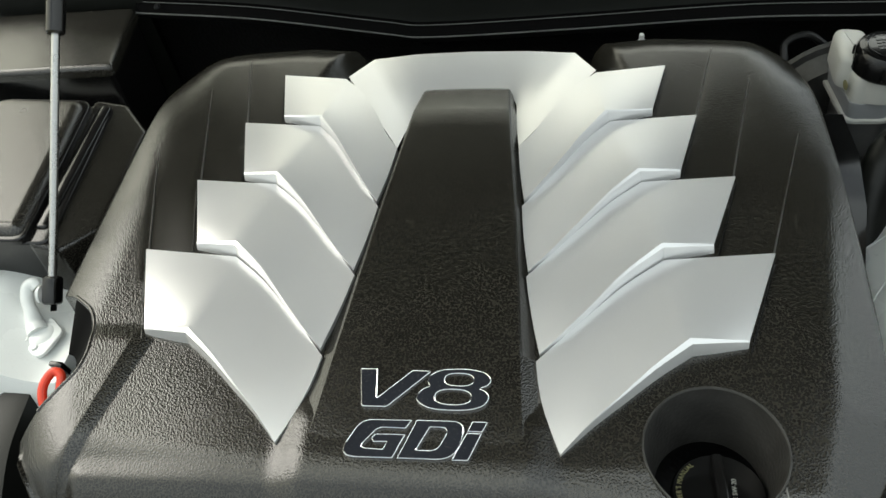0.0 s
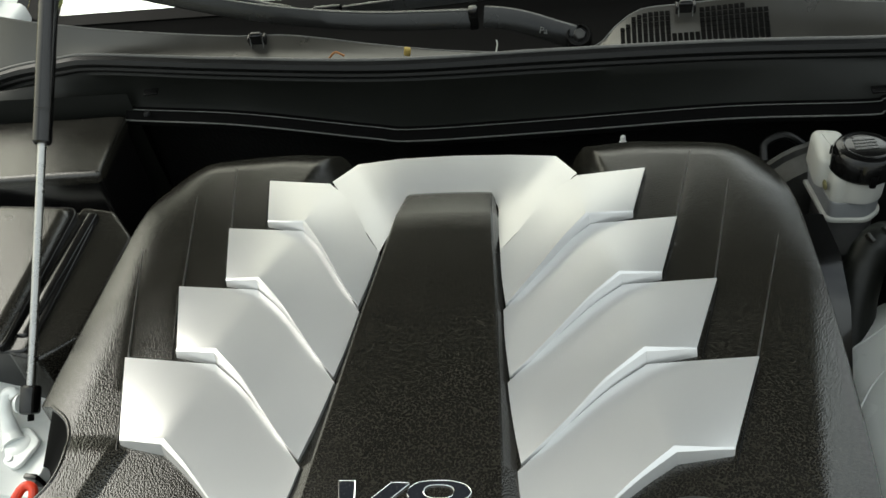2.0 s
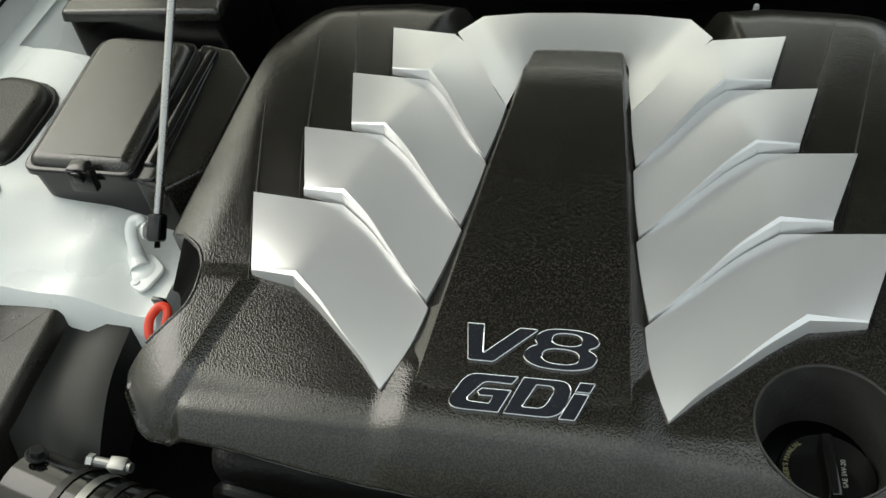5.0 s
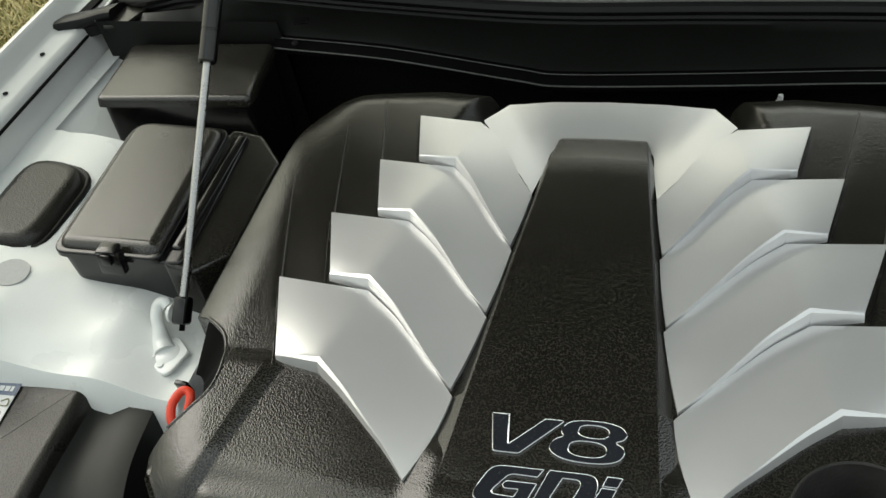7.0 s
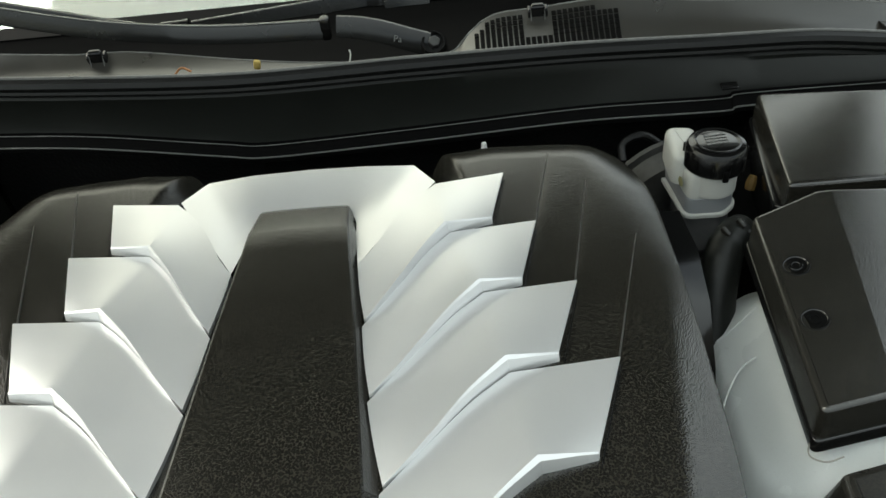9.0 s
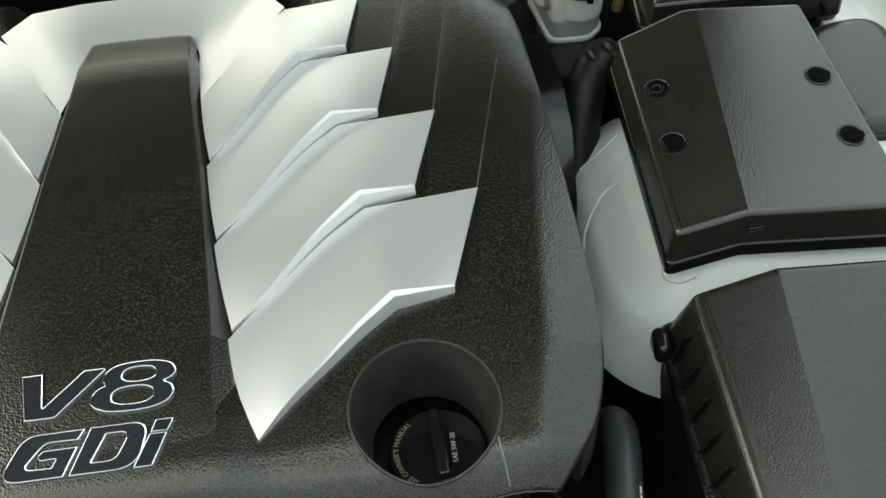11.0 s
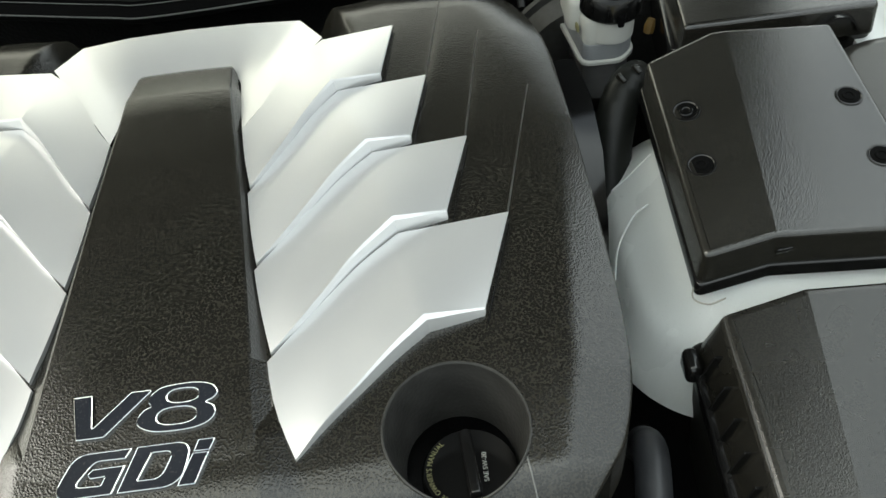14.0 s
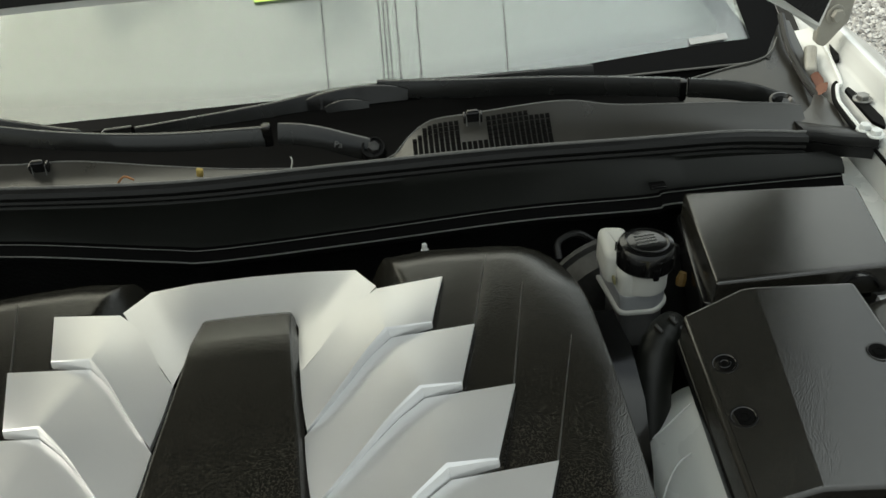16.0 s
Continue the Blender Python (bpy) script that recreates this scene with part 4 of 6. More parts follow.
bead = [(0.0, -0.022), (-0.004, -0.020), (-0.006, -0.016), (-0.005, -0.013), (-0.008, -0.011), (-0.010, -0.006), (-0.008, -0.001), (-0.003, 0.002), (0.003, 0.001), (0.007, -0.003), (0.007, -0.010), (0.003, -0.016)]
part("seal", loft([[p + Vector((0, dy, dz)) for dy, dz in bead] for p in seal], True), RUBBER, cowl, "ribbed rubber bonnet seal", 35)
# the highlight on the seal's rounded top, drawn as a pale tube
part("bead", tube([p + Vector((0, -0.002, 0.0025)) for p in seal], 0.0019, 8), WORN_GLINT, cowl, "pale bead painted as the seal's highlight", 60)
for side in (1, -1):
    rows = []
    for q in curve([(0.604, 0.878, 0), (0.610, 0.876, 0), (0.618, 0.872, 0), (0.631, 0.864, 0), (0.646, 0.857, 0), (0.661, 0.852, 0), (0.674, 0.846, 0)], 4):
        x = q.x if side > 0 else -(0.645 + (q.x - 0.604) * 0.9)
        up = 0.0 if side > 0 else 0.007
        rows.append([(x, q.y + dy, z + up) for dy, z in ((0.045, 0.924), (0.028, 0.932), (0.005, 0.9355), (0.000, 0.934), (-0.002, 0.930), (-0.002, 0.9235), (0.002, 0.921), (0.005, 0.919), (0.004, 0.912), (0.006, 0.905), (0.03, 0.900))])
    end = loft(rows)
    cap(end, rows[-1])
    cap(end, rows[0])
    part("end_cap", end, RUBBER, cowl, "black rubber end of the seal", 35)
lipc = curve(LIPK, 10)


def on_line(line, x):
    for a, b in zip(line, line[1:]):
        if a.x <= x <= b.x:
            return a.lerp(b, (x - a.x) / (b.x - a.x))
    return line[0] if x < line[0].x else line[-1]


rows = []
for k in range(81):
    x = -0.655 + 1.300 * k / 80
    s, q = on_line(seal, x), on_line(lipc, x)
    q = Vector((x, q.y, q.z))
    s = Vector((x, s.y, s.z))
    rows.append([s + Vector((0, 0.004, -0.018)), s + Vector((0, 0.0, -0.026)), s.lerp(q, 0.45) + Vector((0, 0.006, 0)), q + Vector((0, 0.007, 0.012)), q + Vector((0, 0.005, 0.006))])
part("upright", loft(rows), MATTE, cowl, "", 40)
rows = []
for p in lipc:
    rows.append([p + Vector((0, dy, dz)) for dy, dz in ((0.008, 0.0075), (0.0005, 0.0080), (-0.0012, 0.0072), (-0.0022, 0.0048), (-0.0095, -0.0012), (-0.0112, -0.0006), (-0.0128, -0.0022), (-0.0125, -0.0065), (-0.006, -0.009), (0.01, -0.009))])
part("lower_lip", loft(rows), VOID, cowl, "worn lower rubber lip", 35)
for dy, dz, r in ((-0.0008, 0.0074, 0.0006), (-0.0118, -0.0010, 0.0009)):
    part("lip_scuff", tube([p + Vector((0, dy, dz)) for p in lipc], r, 6), WORN_GLINT, cowl, "pale scuffed edge", 60)
rows = [[p + Vector((0, 0.008, -0.006)), p + Vector((0, 0.03, -0.03)), p + Vector((0, 0.04, -0.25))] for p in lipc]
part("under_panel", loft(rows), DARK, cowl, "", 40)
part("side_panel", loft([[(x, 0.866, 0.935), (x, 0.874, 0.85), (x, 0.90, 0.60)] for x in (-0.66, -0.54, -0.41)]), MATTE, cowl, "", 40)
for x in (-0.375, 0.428):
    s = on_line(lipc, x)
    part("tab", box((0.018, 0.010, 0.003), pose(x, s.y - 0.004, s.z + (0.035 if x < 0 else 0.024), 12, 0, 4), 0.0012), SATIN, cowl)
part("screw", lathe([(0, 0.003), (0.003, 0.003), (0.004, 0.001), (0.004, 0)], pose(-0.3887, 0.857, 0.9108, 8, 0, 0), 14), DARK, cowl)

# cowl top: a sheet from the seal up to its crest, then down into the wiper well
CREST = [(-0.67, 0.985, 0.998), (-0.593, 0.950, 1.0046), (-0.547, 0.930, 1.0060), (-0.491, 0.915, 1.0040), (-0.407, 0.904, 0.9965), (-0.27, 0.891, 0.9875), (-0.20, 0.888, 0.9855), (-0.10, 0.876, 0.974), (-0.02, 0.866, 0.967), (0.06, 0.862, 0.962), (0.135, 0.868, 0.958), (0.165, 0.888, 0.974), (0.19, 0.898, 0.985), (0.235, 0.902, 0.986), (0.335, 0.906, 0.9885), (0.40, 0.906, 0.976), (0.52, 0.912, 0.962), (0.60, 0.925, 0.945), (0.64, 0.94, 0.93)]
crest = curve(CREST, 6)
top = thing("scuttle_cover", (0, 0.95, 0.90), "dusty grey-black plastic scuttle cover below the windscreen", "scuttle cover")
rows = []
for k in range(121):
    x = -0.655 + 1.275 * k / 120
    s, c = on_line(seal, x), on_line(crest, x)
    s, c = Vector((x, s.y + 0.006, s.z - 0.008)), Vector((x, c.y, c.z))
    rows.append([s, s.lerp(c, 0.33) - Vector((0, 0, 0.003)), s.lerp(c, 0.66) - Vector((0, 0, 0.003)), c, c + Vector((0, 0.003, -0.001)), c + Vector((0, 0.006, -0.030))])
part("cover_sheet", loft(rows), COWL, top, "", 30)
# the crest's highlight, painted as a thin pale line
part("crest_edge", tube([(x, on_line(crest, x).y + 0.001, on_line(crest, x).z + 0.0002) for x in [-0.65 + 1.26 * k / 90 for k in range(91)] if min(abs(x - 0.236), abs(x + 0.2368)) > 0.008], 0.0009, 6), WORN_GLINT, top, "pale edge line", 60)
rows = []
for k in range(61):
    x = -0.66 + 1.32 * k / 60
    c = on_line(crest, x)
    yb = 1.08 + 0.10 * x * x
    rows.append([(x, c.y + 0.006, c.z - 0.030), (x, c.y + 0.04, 0.885), (x, yb - 0.05, 0.880), (x, yb - 0.004, screen(x, yb) - 0.006), (x, yb + 0.004, screen(x, yb) + 0.006), (x, yb + 0.015, screen(x, yb + 0.015) + 0.004)])
# depth shade of the well is painted in as flat black
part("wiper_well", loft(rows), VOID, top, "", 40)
# end trim by the hinge
end = [[(0.505, 0.985, 0.890), (0.51, 1.02, 0.912), (0.515, 1.046, 0.924)], [(0.60, 0.965, 0.895), (0.605, 1.01, 0.925), (0.620, 1.050, 0.945)], [(0.640, 0.945, 0.905), (0.655, 1.03, 0.938), (0.662, 1.12, 0.962)], [(0.665, 0.93, 0.90), (0.675, 1.02, 0.925), (0.674, 1.12, 0.960)]]
part("end_trim", thick(loft(end), 0.003), COWL, top, "", 60)
part("trim_edge", tube(curve([(0.513, 1.0455, 0.9255), (0.566, 1.048, 0.9355), (0.620, 1.0495, 0.9465), (0.645, 1.082, 0.956)], 6), 0.0012, 6), WORN_GLINT, top, "pale edge line", 60)
part("end_seal", tube(curve([(0.650, 0.905, 0.918), (0.658, 0.955, 0.922), (0.652, 1.00, 0.935), (0.650, 1.06, 0.955), (0.660, 1.115, 0.970)], 8), 0.005, 8), RUBBER, top)


def grille(x0, x1):
    """Small square openings with bars between."""
    made = []
    for i in range(26):
        x = x0 + (x1 - x0) * i / 25
        s, c = on_line(seal, x), on_line(crest, x)
        s, c = Vector((x, s.y + 0.006, s.z - 0.008)), Vector((x, c.y, c.z))
        tilt = math.degrees(math.atan2(c.z - s.z, c.y - s.y))
        for j in range(8):
            t = 0.14 + 0.102 * j
            if abs(x - 0.236) < 0.013 and t > 0.35:
                continue
            p = s.lerp(c, t) - Vector((0, 0, 0.003 * min(1.0, t * 3, (1 - t) * 3)))
            if p.z > c.z - 0.0035 - (0.008 if abs(x - x1) < 0.02 and j > 6 else 0):
                continue
            made.append(box((0.0045, 0.0052, 0.0009), pose(p.x, p.y, p.z + 0.0006, tilt, 0, 0), 0))
    return join(*made)


part("intake_grille", grille(0.170, 0.318), VOID, top, "rows of square intake slots", 40)
for x in (-0.2368, 0.236):
    c = on_line(crest, x)
    clip = part("clip", join(*[box((0.0028, 0.010, 0.024), pose(x + dx, c.y - 0.004, c.z - 0.007, 20, 0, 0), 0.001, 2) for dx in (-0.009, 0.009)], box((0.019, 0.010, 0.004), pose(x, c.y - 0.0005, c.z - 0.018, 20, 0, 0), 0.001)), SATIN, top)
    part("latch", box((0.0155, 0.007, 0.026), pose(x, c.y - 0.006, c.z - 0.003, 20, 0, 0), 0.0034, 3), SMOOTH, clip)
    part("latch_edge", tube([(x + dx, c.y - 0.0085 + dy, c.z + dz) for dx, dy, dz in ((-0.0070, -0.005, -0.012), (-0.0074, -0.001, 0.004), (-0.005, 0.001, 0.0090), (0.005, 0.001, 0.0090), (0.0074, -0.001, 0.004), (0.0070, -0.005, -0.012), (-0.0070, -0.005, -0.012))], 0.0006, 6), WORN_GLINT, clip)

# wipers
wiper = thing("wiper", (0.1254, 0.895, 0.955), "black wiper arm and blade lying in the cowl", "wiper", "windscreen wipers")


def arm_rows(path, widths, th):
    rows = []
    p = [Vector(q) for q in path]
    for i, q in enumerate(p):
        d = (p[min(i + 1, len(p) - 1)] - p[max(i - 1, 0)]).normalized()
        across = Vector((0, 0.35, 0.94))
        across = (across - d * across.dot(d)).normalized()
        up = across.cross(d) if across.cross(d).y < 0 else d.cross(across)
        w = widths[i] / 2
        rows.append([q + across * a * w + up * b * th for a, b in ((-1, 0.2), (-0.94, 0.9), (-0.85, 1), (0.80, 1), (0.92, 0.85), (1, 0.2), (0.9, -0.6), (-0.9, -0.6))])
    bm = loft(rows, True)
    cap(bm, rows[0])
    cap(bm, rows[-1])
    return bm


base = [(0.118, 0.896, 0.959), (0.095, 0.900, 0.966), (0.07, 0.905, 0.974), (0.045, 0.910, 0.979), (0.020, 0.914, 0.981)]
part("arm_head", arm_rows(curve(base, 4), [0.026 - 0.002 * i / 16 for i in range(17)], 0.005), WIPER, wiper, "", 30)
# light caught by the arm's bevel, painted as a pale tube
part("arm_edge", tube(curve([(x, y - 0.003, z + 0.0118) for x, y, z in [(0.004, 0.915, 0.979), (-0.105, 0.925, 0.9785), (-0.20, 0.931, 0.987), (-0.29, 0.940, 1.001), (-0.42, 0.960, 1.026), (-0.60, 0.99, 1.062)]], 5), 0.0007, 6), WORN_GLINT, wiper, "pale line painted as the arm's edge highlight", 60)
part("joint", box((0.011, 0.012, 0.0265), pose(0.007, 0.915, 0.980, 0, 0, 4), 0.003, 2), SMOOTH, wiper)
part("arm", arm_rows(curve([(0.004, 0.915, 0.979), (-0.105, 0.925, 0.9785), (-0.20, 0.931, 0.987), (-0.29, 0.940, 1.001), (-0.42, 0.960, 1.026), (-0.60, 0.99, 1.062)], 5), [0.023 - 0.004 * i / 25 for i in range(26)], 0.005), WIPER, wiper, "", 30)
nut = part("boss", lathe([(0.0, 0.006), (0.010, 0.006), (0.011, 0.010), (0.0128, 0.010), (0.0145, 0.006), (0.0145, -0.012)], pose(0.1235, 0.895, 0.957, 35, 0, 0), 28), SATIN, wiper)
part("nut", hexagon(0.0068, 0.006, pose(0.1235, 0.8915, 0.962, 35, 0, 20)), GUN, nut, "grey steel nut")
part("arm_mark", letters("Pa", 0.0100, pose(0.0800, 0.8958, 0.9665) @ pose(0, 0, 0, 69, 0, 0) @ pose(0, 0, 0, 0, 0, -12), 0, 1.0, 0.0006), WORN_GLINT, wiper, "faint raised letters", 60)
part("rubber", arm_rows(curve([(-0.245, 1.014, 0.953), (-0.33, 1.03, 0.968), (-0.62, 1.08, 1.022)], 5), [0.019] * 11, 0.005), WIPER, wiper, "", 30)
part("end_clip", arm_rows([(-0.232, 1.012, 0.946), (-0.240, 1.013, 0.953), (-0.270, 1.018, 0.957)], [0.006, 0.019, 0.020], 0.006), SMOOTH, wiper, "", 30)
wiper2 = thing("wiper", (0.61, 0.985, 0.905), "black wiper arm and long blade against the windscreen", "wiper", "windscreen wipers")
part("arm_head", arm_rows(curve([(0.618, 0.985, 0.915), (0.58, 0.990, 0.930), (0.54, 0.995, 0.937), (0.507, 1.0, 0.940)], 4), [0.024] * 13, 0.006), WIPER, wiper2, "", 30)
# same painted bevel highlight on the second arm
part("arm_edge", tube(curve([(x, y - 0.003, z + 0.0122) for x, y, z in [(0.496, 1.0, 0.942), (0.36, 1.01, 0.955), (0.22, 1.02, 0.962), (0.13, 1.03, 0.966)]], 5), 0.0007, 6), WORN_GLINT, wiper2, "pale line painted as the arm's edge highlight", 60)
part("joint", box((0.010, 0.012, 0.027), pose(0.500, 1.0, 0.938, 0, 0, 0), 0.003, 2), SMOOTH, wiper2)
part("arm", arm_rows(curve([(0.496, 1.0, 0.942), (0.36, 1.01, 0.955), (0.22, 1.02, 0.962), (0.13, 1.03, 0.966)], 5), [0.024] * 16, 0.006), WIPER, wiper2, "", 30)
part("blade_mount", arm_rows(curve([(0.165, 1.026, 0.958), (0.135, 1.024, 0.963), (0.100, 1.022, 0.964), (0.066, 1.023, 0.961), (0.045, 1.026, 0.957)], 4), [0.010 + 0.016 * math.sin(math.pi * (i + 1) / 18) ** 0.6 for i in range(17)], 0.010), SMOOTH, wiper2, "", 30)
part("mount_hood", arm_rows(curve([(0.118, 1.010, 0.957), (0.090, 1.009, 0.960), (0.066, 1.010, 0.956)], 4), [0.006 + 0.009 * math.sin(math.pi * (i + 1) / 10) for i in range(9)], 0.006), WIPER, wiper2, "", 30)
part("blade_spoiler", arm_rows(curve([(0.40, 1.052, 0.950), (0.24, 1.046, 0.953), (0.15, 1.040, 0.957), (0.06, 1.037, 0.956), (-0.002, 1.035, 0.951), (-0.09, 1.030, 0.947), (-0.172, 1.026, 0.943)], 4), [0.016 + 0.009 * math.exp(-((i - 9) / 7) ** 2) for i in range(25)], 0.007), WIPER, wiper2, "", 30)
part("end_clip", arm_rows([(-0.216, 1.024, 0.938), (-0.208, 1.024, 0.944), (-0.176, 1.025, 0.9435)], [0.008, 0.0185, 0.021], 0.008), SMOOTH, wiper2, "", 30)
part("boss", lathe([(0.0, 0.004), (0.012, 0.004), (0.014, 0.0), (0.014, -0.02)], pose(0.622, 0.985, 0.912, 20, 0, 0), 20), SATIN, wiper2)

# leaf litter caught on the cowl
solo("dry_leaf", box((0.0075, 0.004, 0.013), pose(-0.0597, 0.850, 0.978, 20, 14, 0), 0.0019, 2), STRAW, "small straw-yellow dry leaf stuck behind the seal", "leaf")
solo("dry_leaf", tube(curve([(-0.150, 0.856, 0.972), (-0.142, 0.858, 0.978), (-0.132, 0.856, 0.974)], 5), 0.0012, 6), LEAF, "curled pale leaf stalk on the cowl", "leaf")
solo("dry_leaf", tube(curve([(0.035, 0.858, 0.966), (0.037, 0.862, 0.974), (0.036, 0.864, 0.978)], 5), 0.0008, 6), INK, "pale thin stalk standing on the cowl", "leaf")

# ---- bonnet, raised over the bay ----
HOOD0, HOOD_A = Vector((0, 0.93, 1.146)), radians(71)


def hood_p(x, s, h=0.0):
    """A point of the raised bonnet: x across, s forward of its hinge end, h below it."""
    y = HOOD0.y + 0.14 * x * x - s * math.cos(HOOD_A) - h * math.sin(HOOD_A)
    z = HOOD0.z - 0.80 * x ** 4 + s * math.sin(HOOD_A) - h * math.cos(HOOD_A) + 0.05 * math.sin(math.pi * s / 1.3) * 0.5
    return Vector((x, y, z))


bonnet = thing("bonnet", HOOD0, "pearl white raised bonnet with black felt lining", "bonnet")
xs = [-1 + 2 * i / 28 for i in range(29)]


def half(s):
    """The bonnet's half width, s forward of its hinge end."""
    return 0.65 + 0.065 * smooth(0.0, 0.45, s) - 0.06 * smooth(0.8, 1.25, s)


part("skin", thick(loft([[hood_p(u * half(s), s) for u in xs] for s in [1.22 * j / 18 for j in range(19)]]), 0.002), PAINT, bonnet, "", 50)
part("inner_frame", loft([[hood_p(u * half(s), s, 0.006 + 0.018 * smooth(1.0, 0.92, abs(u))) for u in xs] for s in [0.010 + 1.20 * j / 18 for j in range(19)]]), WHITE, bonnet, "", 50)
part("lining", loft([[hood_p(u * half(s) * 0.975, s, 0.030) for u in xs] for s in [0.022 + 1.12 * j / 14 for j in range(15)]]), FELT, bonnet, "black felt lining", 50)
for side in (1, -1):
    plate = lid([(0.6841, 0.9876), (0.6837, 0.9539), (0.6956, 0.9472), (0.7105, 0.9661), (0.7224, 0.9798), (0.7275, 1.03), (0.6860, 1.03)], lambda x, y: 0.0, 0.012, 0.008, 0.003)
    plate.transform(pose(0, 1.054, 0, 90, 0, 0))
    for v in plate.verts:
        v.co.x *= side
    hinge = part("hinge", plate, HINGEP, bonnet, "painted steel hinge arm", 40)
    part("bolt", hexagon(0.0085, 0.008, pose(side * 0.7026, 1.053, 0.9915, 90, 0, 10), 0.0125), HINGEP, hinge)
    post = [(0.6805, 1.078), (0.6958, 1.074), (0.6690, 1.008), (0.6549, 1.012)]
    part("hinge_post", lid([(side * x, y) for x, y in post], lambda x, y: 0.944, 0.04, 0.006, 0.004), HINGEP, car)
    hole = [(0.6935, 0.972), (0.6985, 0.933), (0.699, 0.890), (0.692, 0.866), (0.684, 0.885), (0.685, 0.930), (0.6865, 0.965)]
    part("flange_opening", lid([(side * x, y) for x, y in hole], lambda x, y: 0.9345, 0.004, 0.004, 0.0008), FRIT, car)
    slit = [(0.722, 1.108), (0.728, 1.108), (0.723, 1.072), (0.709, 1.036), (0.703, 1.034), (0.712, 1.07)]
    part("flange_opening", lid([(side * x, y) for x, y in slit], lambda x, y: 0.9385, 0.004, 0.003, 0.0008), FRIT, car)
    part("flange_lip", tube(curve([(side * 0.7155, 1.1029, 0.934), (side * 0.6994, 1.0278, 0.934), (side * 0.6886, 0.982, 0.934), (side * 0.681, 0.974, 0.934), (side * 0.669, 0.942, 0.934), (side * 0.666, 0.914, 0.934), (side * 0.664, 0.867, 0.934)], 5), 0.0028, 8), WHITE, car)
    part("flange_gap", tube(curve([(side * 0.684, 0.984, 0.9335), (side * 0.677, 0.974, 0.9335), (side * 0.665, 0.942, 0.9335), (side * 0.6615, 0.914, 0.9335), (side * 0.659, 0.872, 0.9335)], 5), 0.0030, 8), FRIT, car)
    strip = [(0.610, 0.915), (0.638, 0.945), (0.660, 0.985), (0.664, 0.935), (0.652, 0.862), (0.622, 0.872)]
    part("end_plate", lid([(side * x, y) for x, y in strip], lambda x, y: 0.929, 0.004, 0.006, 0.001), COWL, car)
    for x, y, r in ((0.695, 0.936, 0.0075), (0.668, 0.869, 0.0065), (0.674, 0.855, 0.0065)):
        if side > 0:
            part("flange_nut", hexagon(r, 0.006, Matrix.Translation((side * x, y, 0.935)), r * 1.5), WHITE if r < 0.007 else ZINC, car)
for x, y, r in ((0.668, 1.000, 20), (0.6625, 0.974, -30)):
    leaf = lid([(-0.009, -0.012, 0.004), (0.002, -0.016, 0.004), (0.009, -0.004, 0.004), (0.006, 0.013, 0.004), (-0.004, 0.015, 0.004), (-0.010, 0.003, 0.004)], lambda x, y: 0.004 * math.sin(220 * x) + 0.003 * math.sin(160 * y), 0.0008, 0.004, 0.0003)
    leaf.transform(pose(x, y, 0.9335, 12, 10, r) @ Matrix.Scale(0.7, 4))
    solo("dry_leaf", leaf, RUST, "red-brown curled dry leaf caught beside the hinge", "leaf", "leaves by the hinge")

# gas strut
strut = thing("gas_strut", (-0.3705, 0.4590, 0.8605), "black gas strut with a bright rod holding the bonnet", "gas strut")
SA, SB = Vector((-0.3705, 0.4590, 0.8605)), Vector((-0.3690, 0.6350, 1.0245))
SD = (SB - SA).normalized()
part("rod", tube([SA + SD * 0.012, SB + SD * 0.01], 0.0039, 14), STEEL, strut, "bright steel rod")
part("cylinder", tube([SB - SD * 0.002, SB, SB + SD * 0.028, SB + SD * 0.0285, SB + SD * 0.030, SB + SD * 0.0305, SB + SD * 0.215], [0.0075, 0.0088, 0.0088, 0.0084, 0.0084, 0.0088, 0.0088], 20), SATIN, strut, "black cylinder")
lean = SD.to_track_quat("Z", "Y").to_matrix().to_4x4()
socket = part("socket", box((0.0150, 0.0150, 0.0265), Matrix.Translation(SA + SD * 0.003) @ lean, 0.0035, 3), SATIN, strut)
part("spring_clip", box((0.0015, 0.009, 0.012), Matrix.Translation(SA + Vector((0.002, -0.008, -0.006))) @ lean, 0.0005, 1), FRIT, socket)
part("ball_stud", lathe([(0.0, 0.004), (0.0060, 0.0036), (0.0085, 0.0015), (0.0085, -0.001), (0.004, -0.002), (0.004, -0.008)], pose(SA.x - 0.012, SA.y + 0.001, SA.z - 0.002, 0, -90, 0), 22), WHITE, strut)
foot = lid([(-0.3850, 0.4030, 0.010), (-0.3790, 0.4180, 0.008), (-0.3560, 0.4280, 0.010), (-0.3345, 0.4100, 0.010), (-0.3440, 0.3760, 0.010)], lambda x, y: 0.8665 + 0.06 * (x + 0.365), 0.003, 0.01, 0.0015)
mound = lathe([(0.0, 0.0045), (0.006, 0.0042), (0.011, 0.0028), (0.0155, 0.0)], pose(-0.3560, 0.4060, 0.8655), 24)
stalk = tube(curve([(-0.3600, 0.4080, 0.8660), (-0.3660, 0.4160, 0.8700), (-0.3695, 0.4240, 0.8780), (-0.3735, 0.4320, 0.8860), (-0.3735, 0.4410, 0.8930), (-0.3680, 0.4440, 0.8950), (-0.3640, 0.4420, 0.8920)], 5), [0.0105 - 0.0045 * min(1, i / 12) for i in range(31)], 12)
arm = join(foot, mound, stalk)
arm.transform(Matrix.Translation((-0.029, 0.029, -0.0365)))
bracket = part("bracket", arm, WHITE, strut, "white painted bracket", 40)
